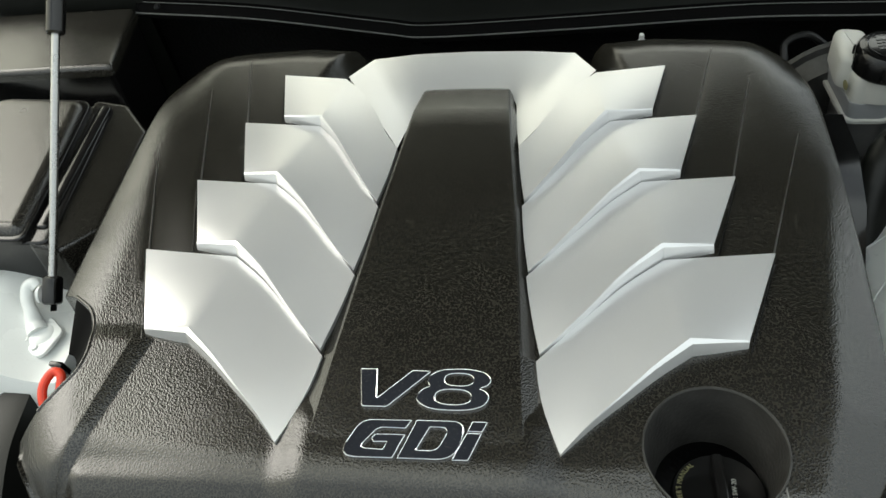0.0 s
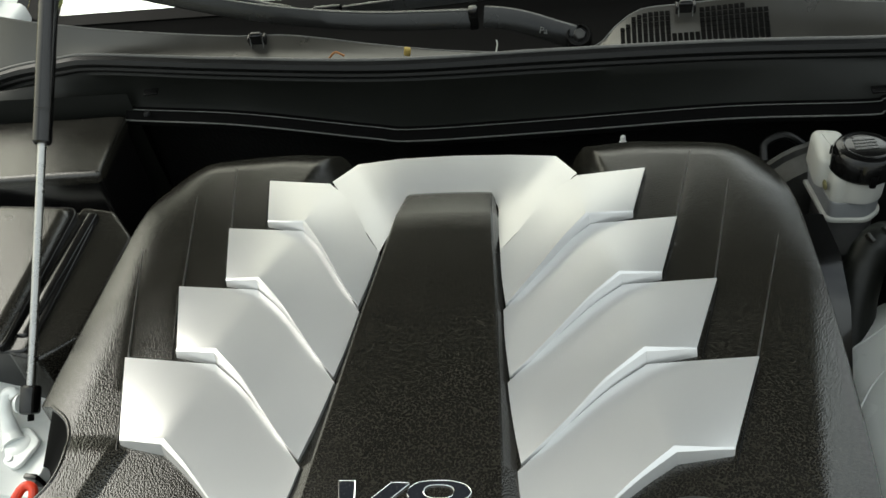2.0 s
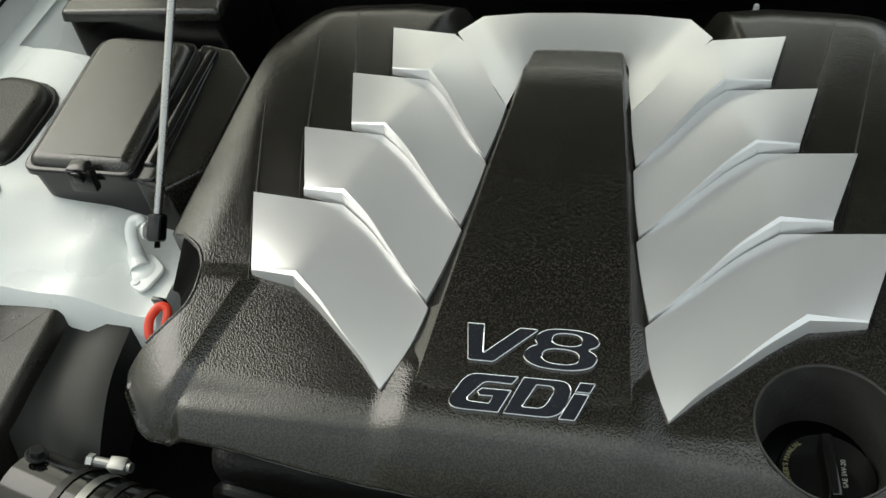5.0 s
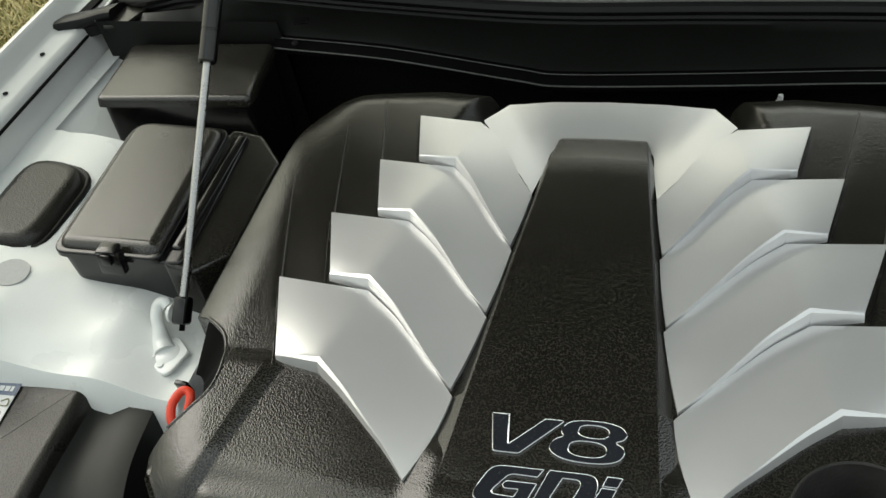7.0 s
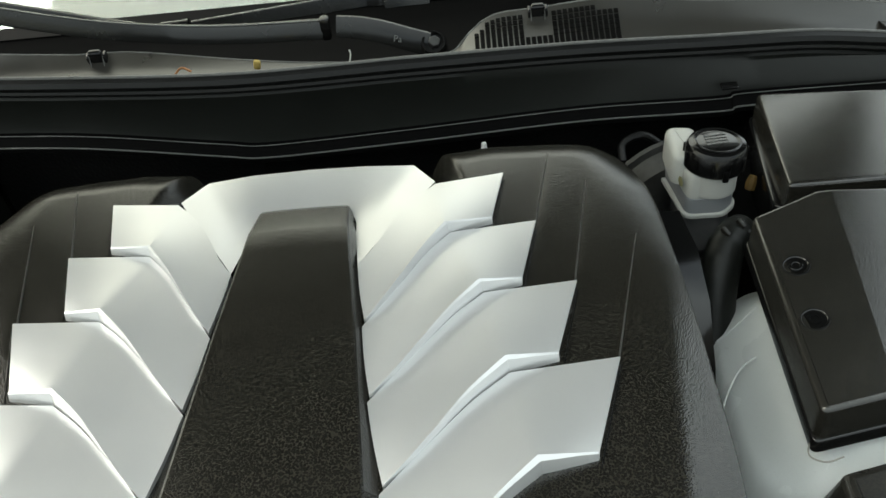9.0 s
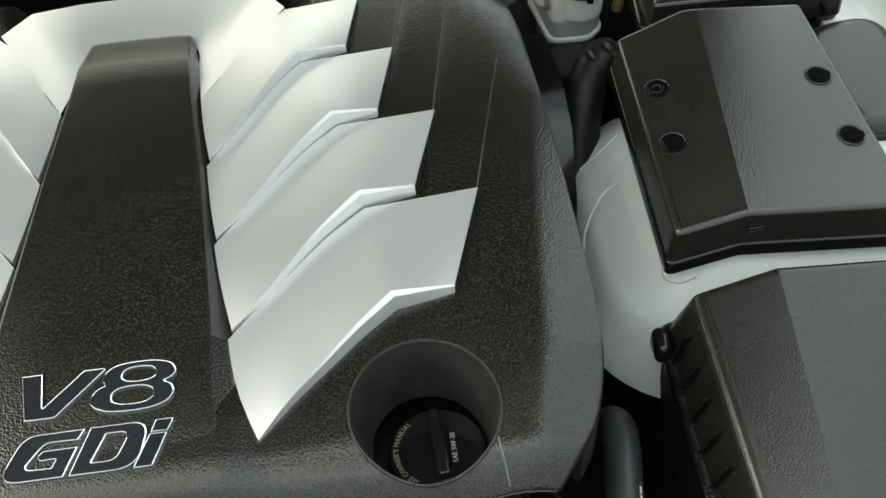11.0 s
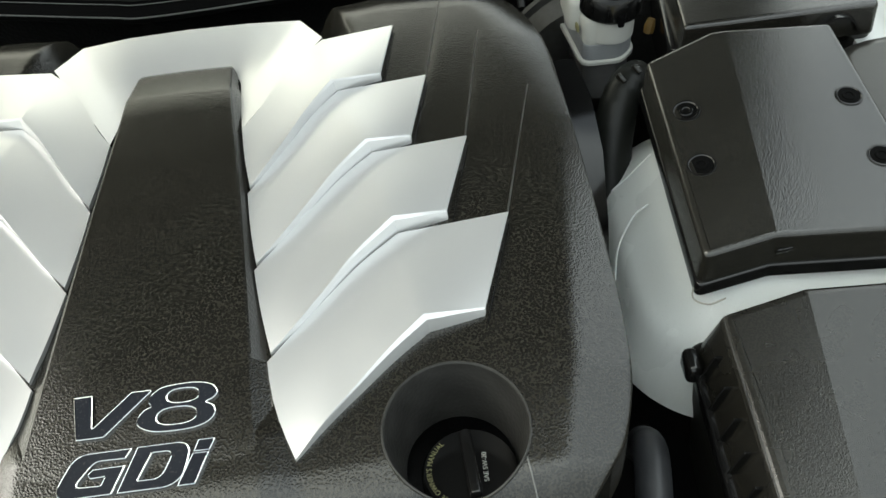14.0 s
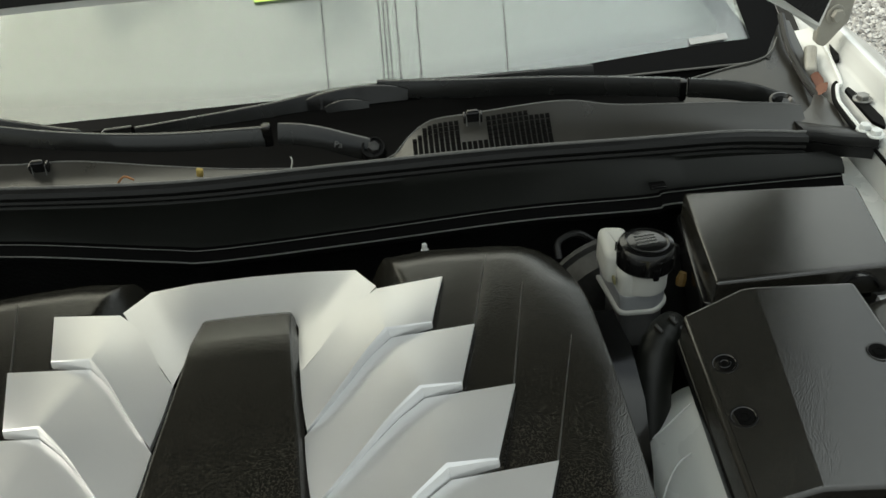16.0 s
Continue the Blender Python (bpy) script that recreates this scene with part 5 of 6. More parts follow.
for x, y in ((-0.3690, 0.3990), (-0.3560, 0.3900)):
    part("bolt", lathe([(0, 0.002), (0.003, 0.002), (0.0035, 0)], Matrix.Translation((x - 0.029, y + 0.029, 0.8305)), 12), WHITE, bracket)

# overhead lines, seen in the windscreen
for x, z in ((-0.42, 7.2), (0.16, 7.4), (0.205, 7.3), (0.25, 7.4), (0.33, 7.1), (0.55, 7.3), (1.45, 7.2)):
    rows = [(x, y, z + 0.0012 * (y - 3) ** 2 - 0.2) for y in (-25, -15, -8, -3, 0, 3, 6, 10, 16, 25)]
    solo("overhead_cable", tube(rows, 0.0082, 6), CABLE, "thin black overhead cable high above the car", "cable", "overhead cables")

for y in (-24.6, 24.6):
    pole = thing("utility_pole", (0.5, y, 0), "tall weathered wooden pole carrying the overhead cables", "pole", "utility poles")
    part("shaft", tube([(0.5, y, 0), (0.5, y, 8.2)], [0.16, 0.11], 14), DARK, pole)
    part("cross_arm", box((2.6, 0.12, 0.12), Matrix.Translation((0.5, y, 7.62)), 0.01), DARK, pole)
# black band along the foot of the glass
rows = []
for k in range(41):
    x = -0.66 + 1.32 * k / 40
    yb = 1.085 + 0.10 * x * x
    w = 0.016 + 0.02 * smooth(0.25, 0.66, x)
    rows.append([(x, yb, screen(x, yb) + 0.0065), (x, yb + w, screen(x, yb + w) + 0.0065)])
part("screen_foot_band", loft(rows), FRIT, car)
part("screen_trim", tube([(x, 1.083 + 0.10 * x * x, screen(x, 1.083 + 0.10 * x * x) + 0.009) for x in (0.22, 0.30, 0.38, 0.46, 0.54, 0.60, 0.655)], 0.0016, 6), WORN_GLINT, car)
part("boss_ring", lathe([(0.009, 0.0), (0.012, 0.003), (0.0145, 0.002), (0.0150, -0.006)], pose(0.6007, 0.9408, 0.940, 15, 0, 0), 24), SMOOTH, wiper2)

# dry grass on one side of the car, loose stones on the other
TURF = mat("dry_grass_blades", (0.42, 0.36, 0.16), 0.7, var=0.2)
tn, tl = TURF.node_tree.nodes, TURF.node_tree.links
isle = tn.new("ShaderNodeNewGeometry")
hue = tn.new("ShaderNodeValToRGB")
hue.color_ramp.elements[0].color, hue.color_ramp.elements[1].color = (0.13, 0.17, 0.035, 1), (0.50, 0.41, 0.20, 1)
hue.color_ramp.elements.new(0.45).color = (0.36, 0.30, 0.11, 1)
tl.new(isle.outputs["Random Per Island"], hue.inputs["Fac"])
tl.new(hue.outputs["Color"], tn["Principled BSDF"].inputs["Base Color"])
rng = random.Random(7)
verts, faces = [], []
for k in range(16000):
    x, y = rng.gauss(-2.35, 0.55), rng.gauss(2.4, 0.6)
    if x > -1.2:
        continue
    h, w, a = rng.uniform(0.02, 0.07), rng.uniform(0.0015, 0.0032), rng.uniform(0, 6.28)
    bx, by = math.cos(a) * h * rng.uniform(0.5, 1.6), math.sin(a) * h * rng.uniform(0.5, 1.6)
    wx, wy = -math.sin(a) * w, math.cos(a) * w
    n = len(verts)
    verts += [(x - wx, y - wy, -0.002), (x + wx, y + wy, -0.002), (x + bx * 0.4 + wx, y + by * 0.4 + wy, h * 0.7), (x + bx * 0.4 - wx, y + by * 0.4 - wy, h * 0.7), (x + bx, y + by, h)]
    faces += [(n, n + 1, n + 2, n + 3), (n + 3, n + 2, n + 4)]
me = bpy.data.meshes.new("grass")
me.from_pydata(verts, [], faces)
me.materials.append(TURF)
tagged(new("grass", me), "short dry straw-coloured grass beside the car", "grass", kind="stuff")
GRIT = mat("pale_stone_chippings", (0.5, 0.5, 0.49), 0.85, grain=0.004, bump=0.3, var=0.15)
kn, kl = GRIT.node_tree.nodes, GRIT.node_tree.links
isle = kn.new("ShaderNodeNewGeometry")
hue = kn.new("ShaderNodeValToRGB")
hue.color_ramp.elements[0].color, hue.color_ramp.elements[1].color = (0.22, 0.21, 0.20, 1), (0.74, 0.73, 0.71, 1)
kl.new(isle.outputs["Random Per Island"], hue.inputs["Fac"])
kl.new(hue.outputs["Color"], kn["Principled BSDF"].inputs["Base Color"])
verts, faces = [], []
for k in range(14000):
    x, y, r = rng.gauss(1.9, 0.5), rng.gauss(3.0, 0.7), rng.uniform(0.006, 0.015)
    if x < 1.1:
        continue
    n = len(verts)
    for dx, dy, dz in ((1, 0, 0), (0, 1, 0), (-1, 0, 0), (0, -1, 0), (0, 0, 1), (0, 0, -1)):
        j = rng.uniform(0.6, 1.2) * r
        verts.append((x + dx * j + rng.uniform(-0.2, 0.2) * r, y + dy * j + rng.uniform(-0.2, 0.2) * r, 0.004 + dz * j * 0.7))
    faces += [(n, n + 1, n + 4), (n + 1, n + 2, n + 4), (n + 2, n + 3, n + 4), (n + 3, n, n + 4), (n + 1, n, n + 5), (n + 2, n + 1, n + 5), (n + 3, n + 2, n + 5), (n, n + 3, n + 5)]
me = bpy.data.meshes.new("gravel")
me.from_pydata(verts, [], faces)
me.materials.append(GRIT)
tagged(new("gravel", me), "loose pale grey stone chippings beside the car", "gravel", kind="stuff")

# ---- beside the engine: the fuse box side ----


def near(z0, slope=0.06, y0=0.55, lean=0.0, x0=0.0):
    return lambda x, y: z0 + slope * (y - y0) + lean * (x - x0)


fuse = thing("fuse_box", (-0.45, 0.57, 0.86), "black plastic fuse box with a clipped lid on the white panel", "fuse box")
LIDP = [(-0.508, 0.485, 0.016), (-0.396, 0.4840, 0.012), (-0.400, 0.670, 0.016), (-0.512, 0.677, 0.024)]
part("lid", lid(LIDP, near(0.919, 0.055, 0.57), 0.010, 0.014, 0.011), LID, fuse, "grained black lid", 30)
part("lid_rim", lid([(-0.512, 0.481, 0.016), (-0.393, 0.480, 0.012), (-0.397, 0.674, 0.016), (-0.516, 0.681, 0.024)], near(0.9115, 0.055, 0.57), 0.007, 0.014, 0.002), SATIN, fuse)
part("tub", lid([(-0.508, 0.484, 0.016), (-0.372, 0.483, 0.012), (-0.376, 0.674, 0.014), (-0.512, 0.677, 0.024)], near(0.9045, 0.055, 0.57), 0.075, 0.014, 0.003, -0.006), SATIN, fuse)
catch = part("catch", box((0.026, 0.010, 0.026), pose(-0.4405, 0.4755, 0.905, -8, 0, 0), 0.002), SATIN, fuse)
part("catch_hook", join(box((0.020, 0.014, 0.005), pose(-0.4405, 0.4775, 0.9185, 2, 0, 0), 0.0015), box((0.010, 0.005, 0.012), pose(-0.4405, 0.4695, 0.912, -8, 0, 0), 0.0015)), SATIN, catch)
part("side_body", lid([(-0.394, 0.482), (-0.362, 0.480), (-0.338, 0.512), (-0.336, 0.650), (-0.366, 0.683), (-0.400, 0.682)], near(0.897, 0.05, 0.58, -0.25, -0.36), 0.08, 0.008, 0.004), GRAINED, fuse, "", 25)
part("side_ridge", lid([(-0.392, 0.50), (-0.380, 0.50), (-0.376, 0.67), (-0.388, 0.672)], near(0.908, 0.05, 0.58), 0.02, 0.004, 0.003), SATIN, fuse)
loom = part("loom_boot", tube(curve([(-0.350, 0.560, 0.868), (-0.352, 0.520, 0.868), (-0.356, 0.490, 0.835), (-0.352, 0.470, 0.79)], 6), [0.010 + 0.012 * i / 18 for i in range(19)], 14), RUBBER, fuse)

fuse.location += Vector((-0.004, 0.010, -0.008))

batt = thing("battery_box", (-0.49, 0.76, 0.85), "black grained plastic cover over the battery by the bulkhead", "battery box")
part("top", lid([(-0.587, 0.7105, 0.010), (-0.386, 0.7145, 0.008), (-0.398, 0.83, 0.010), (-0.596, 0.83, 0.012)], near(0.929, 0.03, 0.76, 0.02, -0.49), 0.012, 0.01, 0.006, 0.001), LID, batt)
part("body", lid([(-0.583, 0.7145, 0.010), (-0.390, 0.7185, 0.008), (-0.398, 0.826, 0.010), (-0.592, 0.826, 0.012)], near(0.918, 0.03, 0.76, 0.02, -0.49), 0.12, 0.01, 0.001), SATIN, batt)
batt.location += Vector((-0.020, 0.032, -0.023))

for side, skin in ((-1, DUSTY), (1, COWL)):
    tc = thing("tower_cap", (side * 0.608, 0.59, 0.862), "black oval rubber cap on the white strut tower" if side < 0 else "grey oval cap beside the black control box", "tower cap", "strut tower caps")
    base = [(side * 0.646, 0.516, 0.05), (side * 0.563, 0.511, 0.05), (side * 0.560, 0.644, 0.05), (side * 0.644, 0.652, 0.05)]
    flat = near(0.888, 0.03, 0.59, side * 0.08, side * 0.61)
    part("dome", lid(base, flat, 0.014, 0.042, 0.015, 0.002), skin, tc)
    part("lip", lid([(x + side * 0.004 * (1 if abs(x) > 0.6 else -1), y + (0.004 if y > 0.59 else -0.004), r) for x, y, r in base], lambda x, y: flat(x, y) - 0.012, 0.012, 0.044, 0.003), RUBBER, tc, "thin rubber lip")
disc = lathe([(0, 0.0012), (0.018, 0.0012), (0.0185, 0.0)], Matrix.Translation((-0.566, 0.480, apron_z(-0.566, 0.480, -1) + 0.0008)) @ pose(0, 0, 0, 0, 10, 0), 32)
solo("round_label", disc, GREYLAB, "round faded grey label stuck on the white panel", "label")
cb = thing("connector_block", (-0.59, 0.41, 0.87), "black ribbed connector block with a bolt on top", "connector")
part("block", box((0.070, 0.075, 0.035), pose(-0.600, 0.410, 0.888, 2, 0, 4), 0.004), SATIN, cb)
part("collar", lathe([(0.0, 0.010), (0.013, 0.010), (0.016, 0.006), (0.016, 0)], Matrix.Translation((-0.600, 0.420, 0.904)), 24), SATIN, cb)
part("bolt", hexagon(0.0055, 0.005, Matrix.Translation((-0.600, 0.420, 0.914)), 0.009), ZINC, cb)
for j in range(4):
    part("rib", box((0.004, 0.006, 0.036), Matrix.Translation((-0.565, 0.380 + 0.016 * j, 0.888)), 0.001), SATIN, cb)

airl = thing("air_cleaner", (-0.47, 0.27, 0.78), "black plastic air cleaner box with a printed label", "air cleaner", "air cleaners")
part("upper_body", lid([(-0.62, 0.12), (-0.425, 0.20), (-0.424, 0.376), (-0.62, 0.372)], near(0.858, 0.06, 0.33, 0.0), 0.06, 0.015, 0.010, 0.01), DUSTY, airl)
duct = [[(-0.432, 0.375, 0.853), (-0.432, 0.30, 0.850), (-0.428, 0.255, 0.842), (-0.405, 0.225, 0.828)], [(-0.420, 0.374, 0.842), (-0.420, 0.30, 0.838), (-0.412, 0.265, 0.830), (-0.392, 0.238, 0.815)], [(-0.405, 0.373, 0.838), (-0.403, 0.305, 0.834), (-0.392, 0.268, 0.826), (-0.380, 0.240, 0.810)], [(-0.385, 0.371, 0.846), (-0.381, 0.31, 0.842), (-0.368, 0.262, 0.832), (-0.356, 0.236, 0.818)], [(-0.362, 0.368, 0.842), (-0.358, 0.31, 0.838), (-0.348, 0.260, 0.826), (-0.344, 0.238, 0.812)], [(-0.352, 0.366, 0.80), (-0.348, 0.31, 0.79), (-0.342, 0.26, 0.78), (-0.340, 0.238, 0.77)]]
part("outlet_duct", loft([curve(r, 5) for r in duct]), MATTE, airl, "dull black ribbed outlet", 50)
for j in range(6):
    x = -0.60 + 0.028 * j
    part("clip_tooth", lathe([(0.0, 0.004), (0.005, 0.0035), (0.0085, 0.0015), (0.0095, -0.002), (0.0095, -0.012)], Matrix.Translation((x, 0.368, 0.8545 - (0.002 * j if j > 5 else 0))), 16), SATIN, airl)
label = part("label", box((0.110, 0.048, 0.0008), pose(-0.545, 0.338, 0.8605, 3.4, 0, 2), 0), PAPER, airl, "white printed label with a grey band")
part("label_band", box((0.110, 0.014, 0.0004), pose(-0.5455, 0.3545, 0.8621, 3.4, 0, 2), 0), BLUEGREY, label)
part("maker_mark", bars([0.007, 0.005, 0.005, 0.006, 0.005, 0.005, 0.003], 0.0055, 0.0012, pose(-0.538, 0.3545, 0.8627, 3.4, 0, 2)), PAPER, label)
part("small_print", join(bars([0.012, 0.006, 0.004], 0.003, 0.002, pose(-0.540, 0.338, 0.8614, 3.4, 0, 2)), bars([0.02, 0.014], 0.0016, 0.002, pose(-0.530, 0.320, 0.8603, 3.4, 0, 2))), GREYLAB, label)
part("swirl_mark", tube(curve([(-0.500, 0.342, 0.862), (-0.494, 0.345, 0.862), (-0.492, 0.338, 0.8617), (-0.503, 0.337, 0.8616), (-0.507, 0.332, 0.8613), (-0.498, 0.329, 0.861), (-0.494, 0.331, 0.861)], 5), 0.0006, 6), YELLOW, label)

airl.location += Vector((-0.016, 0.014, -0.026))

# dipstick with its red loop
dip = thing("dipstick", (-0.292, 0.33, 0.86), "red plastic dipstick loop beside the engine cover", "dipstick")
loop = curve([Vector((-0.2975, 0.320, 0.902)) + 0.88 * (Vector(q) - Vector((-0.2965, 0.329, 0.906))) for q in [(-0.2935, 0.312, 0.896), (-0.3015, 0.318, 0.902), (-0.3045, 0.331, 0.909), (-0.2985, 0.343, 0.914), (-0.2900, 0.342, 0.913), (-0.2880, 0.332, 0.908), (-0.2900, 0.320, 0.901)]], 6, True)
part("loop", tube(loop + loop[:1], 0.0038, 12, False), RED, dip)
part("stem", tube([(-0.293, 0.312, 0.896), (-0.288, 0.300, 0.87), (-0.28, 0.29, 0.80)], 0.0035, 10), DARK, dip)
dip.location += Vector((-0.0100, 0.0190, -0.0185))
solo("loom_clip", box((0.013, 0.005, 0.018), pose(-0.351, 0.399, 0.829, 10, 0, -5), 0.0012), SATIN, "small black plastic clip behind the red loop", "clip")

# hose clamp and intake hose at the front corner
clamp = thing("intake_hose", (-0.31, 0.20, 0.80), "black ribbed intake hose with a steel band clamp", "hose")
hose_p = curve([(-0.40, 0.215, 0.800), (-0.335, 0.200, 0.803), (-0.27, 0.190, 0.800), (-0.19, 0.185, 0.79), (-0.08, 0.18, 0.78)], 10)
part("hose", tube(hose_p, 0.038, 28), SMOOTH, clamp)
for k in (8, 11, 14, 17):
    q = hose_p[k]
    d = (hose_p[k + 1] - hose_p[k - 1]).normalized()
    part("band", tube([q - d * 0.0035, q + d * 0.0035], 0.0392, 28, False) if k != 11 else tube([q - d * 0.004, q + d * 0.004], 0.0396, 28, False), ZINC if k == 11 else RUBBER, clamp)
sc = part("clamp_screw", tube([(-0.333, 0.2345, 0.8385), (-0.300, 0.2330, 0.8385)], 0.0042, 12), ZINC, clamp, "steel clamp screw")
part("screw_head", hexagon(0.0058, 0.006, pose(-0.333, 0.2345, 0.8385, 0, -90, 0)), STEEL, sc)
part("screw_housing", box((0.016, 0.012, 0.010), pose(-0.311, 0.2335, 0.839, 0, 0, 0), 0.002), ZINC, sc)
solo("corner_bolt", hexagon(0.006, 0.006, pose(-0.385, 0.2335, 0.838, -20, 20, 0), 0.009), DARK, "dark bolt by the air cleaner", "bolt")

# ---- the far side: control box, rear box, brake fluid ----
ecu = thing("control_box_cover", (0.475, 0.52, 0.86), "black plastic control box cover with four sunken fixings", "control box")


def ecu_z(x, y):
    ridge = 0.4443 + 0.105 * (y - 0.417)
    return 0.914 + 0.055 * (y - 0.52) + (-0.035 * (x - ridge) if x > ridge else -0.09 * (ridge - x))


EP = [(0.3905, 0.4095, 0.006), (0.4443, 0.4172, 0.01), (0.566, 0.412, 0.008), (0.558, 0.6345, 0.006), (0.4549, 0.6395, 0.01), (0.3955, 0.6175, 0.006)]
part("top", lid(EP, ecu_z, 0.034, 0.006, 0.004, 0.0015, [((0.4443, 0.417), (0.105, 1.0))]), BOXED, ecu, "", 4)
part("foot", lid([(0.388, 0.406), (0.444, 0.4135), (0.570, 0.408), (0.562, 0.638), (0.4545, 0.643), (0.393, 0.620)], lambda x, y: ecu_z(x, y) - 0.030, 0.012, 0.006, 0.002), SATIN, ecu)
for x, y in ((0.4131, 0.5526), (0.4103, 0.4942), (0.5420, 0.5465), (0.5440, 0.4816)):
    m = Matrix.Translation((x, y, ecu_z(x, y))) @ pose(0, 0, 0, 3, -9 if x < 0.45 else 0, 0)
    ring = part("fixing", lathe([(0.0112, -0.0002), (0.0109, 0.0009), (0.0098, 0.0010), (0.0090, 0.0003), (0.0086, -0.001)], m, 28), SATIN, ecu)
    part("fixing_recess", lathe([(0.0088, 0.0004), (0.0056, 0.0004), (0.0050, 0.0013), (0.0034, 0.0013), (0.0028, 0.0006), (0, 0.0006)], m, 24), VOID if (x, y) != (0.4131, 0.5526) else SMOOTH, ring)
part("front_mark", box((0.012, 0.002, 0.006), pose(0.452, 0.4155, 0.892, 10, 0, 5), 0.001), SMOOTH, ecu)

rear = thing("rear_box_cover", (0.53, 0.73, 0.86), "black grained plastic box cover in the rear corner", "box cover")


def rear_z(x, y):
    return 0.913 + 0.02 * (y - 0.73)


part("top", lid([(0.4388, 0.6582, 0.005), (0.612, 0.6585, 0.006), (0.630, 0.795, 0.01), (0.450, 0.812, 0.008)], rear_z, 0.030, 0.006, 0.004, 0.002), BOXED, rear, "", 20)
part("foot", lid([(0.430, 0.662), (0.616, 0.662), (0.634, 0.80), (0.444, 0.815)], lambda x, y: rear_z(x, y) - 0.028, 0.05, 0.012, 0.003), SATIN, rear)
part("arch", lathe([(0.020, 0.0), (0.022, 0.0), (0.022, 0.008), (0.020, 0.008)], pose(0.575, 0.660, 0.885, 90, 0, 0), 24, 180), SATIN, rear)

res = thing("brake_fluid_reservoir", (0.375, 0.705, 0.82), "milky white brake fluid reservoir with a black screw cap", "brake reservoir")
part("tank", join(lid([(0.3585, 0.693, 0.010), (0.391, 0.692, 0.016), (0.4065, 0.706, 0.018), (0.402, 0.745, 0.018), (0.353, 0.778, 0.012), (0.350, 0.757, 0.012)], near(0.908, 0.0), 0.046, 0.014, 0.010), tube([(0.3835, 0.7105, 0.880), (0.3845, 0.7105, 0.916)], 0.0235, 28), lid([(0.347, 0.712, 0.012), (0.372, 0.708, 0.010), (0.378, 0.762, 0.012), (0.347, 0.768, 0.012)], near(0.915, 0.0), 0.032, 0.01, 0.007, 0.001)), MILK, res, "", 35)
part("fluid_line", lid([(0.358, 0.6925, 0.010), (0.3915, 0.6915, 0.016), (0.407, 0.706, 0.018), (0.4025, 0.7455, 0.018), (0.3525, 0.7785, 0.012), (0.3495, 0.757, 0.012)], near(0.878, 0.0), 0.018, 0.013, 0.002), FLUID, res)
part("flange", lid([(0.355, 0.6895, 0.012), (0.393, 0.6885, 0.016), (0.4090, 0.704, 0.018), (0.405, 0.748, 0.018), (0.350, 0.786, 0.014), (0.3455, 0.757, 0.014)], near(0.860, 0.0), 0.004, 0.014, 0.0015), MILK, res)
# shade below the flange is given by the darker tank colour
part("lower_tank", lid([(0.358, 0.693, 0.014), (0.390, 0.692, 0.016), (0.405, 0.707, 0.016), (0.400, 0.742, 0.016), (0.354, 0.770, 0.012)], near(0.857, 0.0), 0.045, 0.014, 0.003), SHADEMILK, res, "milky lower tank, coloured grey as if shaded")
cap_m = pose(0.3845, 0.7105, 0.906, -2, 3, 0)
lidc = part("cap", lathe([(0.0, 0.024), (0.0215, 0.024), (0.0262, 0.0225), (0.0283, 0.019), (0.0285, 0.002), (0.0290, 0.0), (0.0275, -0.002)], cap_m, 40), SMOOTH, res, "black screw cap", 35)
part("cap_ring", lathe([(0.022, 0.0243), (0.0205, 0.0250), (0.019, 0.0243)], cap_m, 36), SATIN, lidc)
part("cap_print", join(*[bars([0.004, 0.006, 0.003, 0.005], 0.0016, 0.001, cap_m @ pose(-0.011, 0.008 - 0.005 * j, 0.0244, 0, 0, 10)) for j in range(4)]), WORN_GLINT, lidc, "", 60)
part("cap_notch", box((0.006, 0.006, 0.012), cap_m @ pose(0.004, -0.0275, 0.002, 0, 0, 0), 0.0015), FRIT, lidc)
for a in [0.55 * k for k in range(11)]:
    part("cap_lug", box((0.003, 0.003, 0.014), cap_m @ pose(0.0288 * math.cos(a), 0.0288 * math.sin(a), 0.010, 0, 0, math.degrees(a)), 0.001), SMOOTH, lidc)
part("warning_mark", lathe([(0.0, 0.0006), (0.0045, 0.0006), (0.005, 0)], pose(0.3535, 0.7060, 0.890, 90, 0, -80), 20), YELLOW, res, "round yellow warning mark")
solo("small_connector", tube([(0.426, 0.722, 0.862), (0.427, 0.723, 0.868), (0.429, 0.725, 0.875)], [0.0050, 0.0056, 0.0038], 8), STRAWDARK, "dull yellow-brown plastic connector beside the reservoir", "connector")

brk2 = thing("shield_plate", (0.325, 0.58, 0.80), "thin black plastic shield along the engine cover", "shield")
part("plate", thick(loft([[(0.319, 0.648, 0.902), (0.340, 0.650, 0.900)], [(0.323, 0.60, 0.897), (0.347, 0.605, 0.893)], [(0.326, 0.55, 0.880), (0.348, 0.555, 0.876)], [(0.328, 0.50, 0.850), (0.344, 0.505, 0.846)], [(0.330, 0.46, 0.80), (0.340, 0.465, 0.79)]]), 0.002), SMOOTH, brk2, "", 50)
boot = thing("wiring_boot", (0.375, 0.61, 0.80), "dusty black wiring boot below the reservoir", "wiring")
bend = curve([(0.402, 0.660, 0.862), (0.390, 0.646, 0.866), (0.377, 0.626, 0.858), (0.366, 0.598, 0.832), (0.360, 0.566, 0.79), (0.356, 0.545, 0.74)], 8)
part("conduit", tube(bend, [0.0152 + (0.0006 if k % 4 < 2 else 0.0) + 0.003 * min(1.0, k / 20) for k in range(len(bend))], 16), MATTE, boot, "ribbed black conduit", 60)
collar = part("collar", box((0.030, 0.016, 0.024), pose(0.389, 0.645, 0.868, 30, 0, 36), 0.003), SATIN, boot)
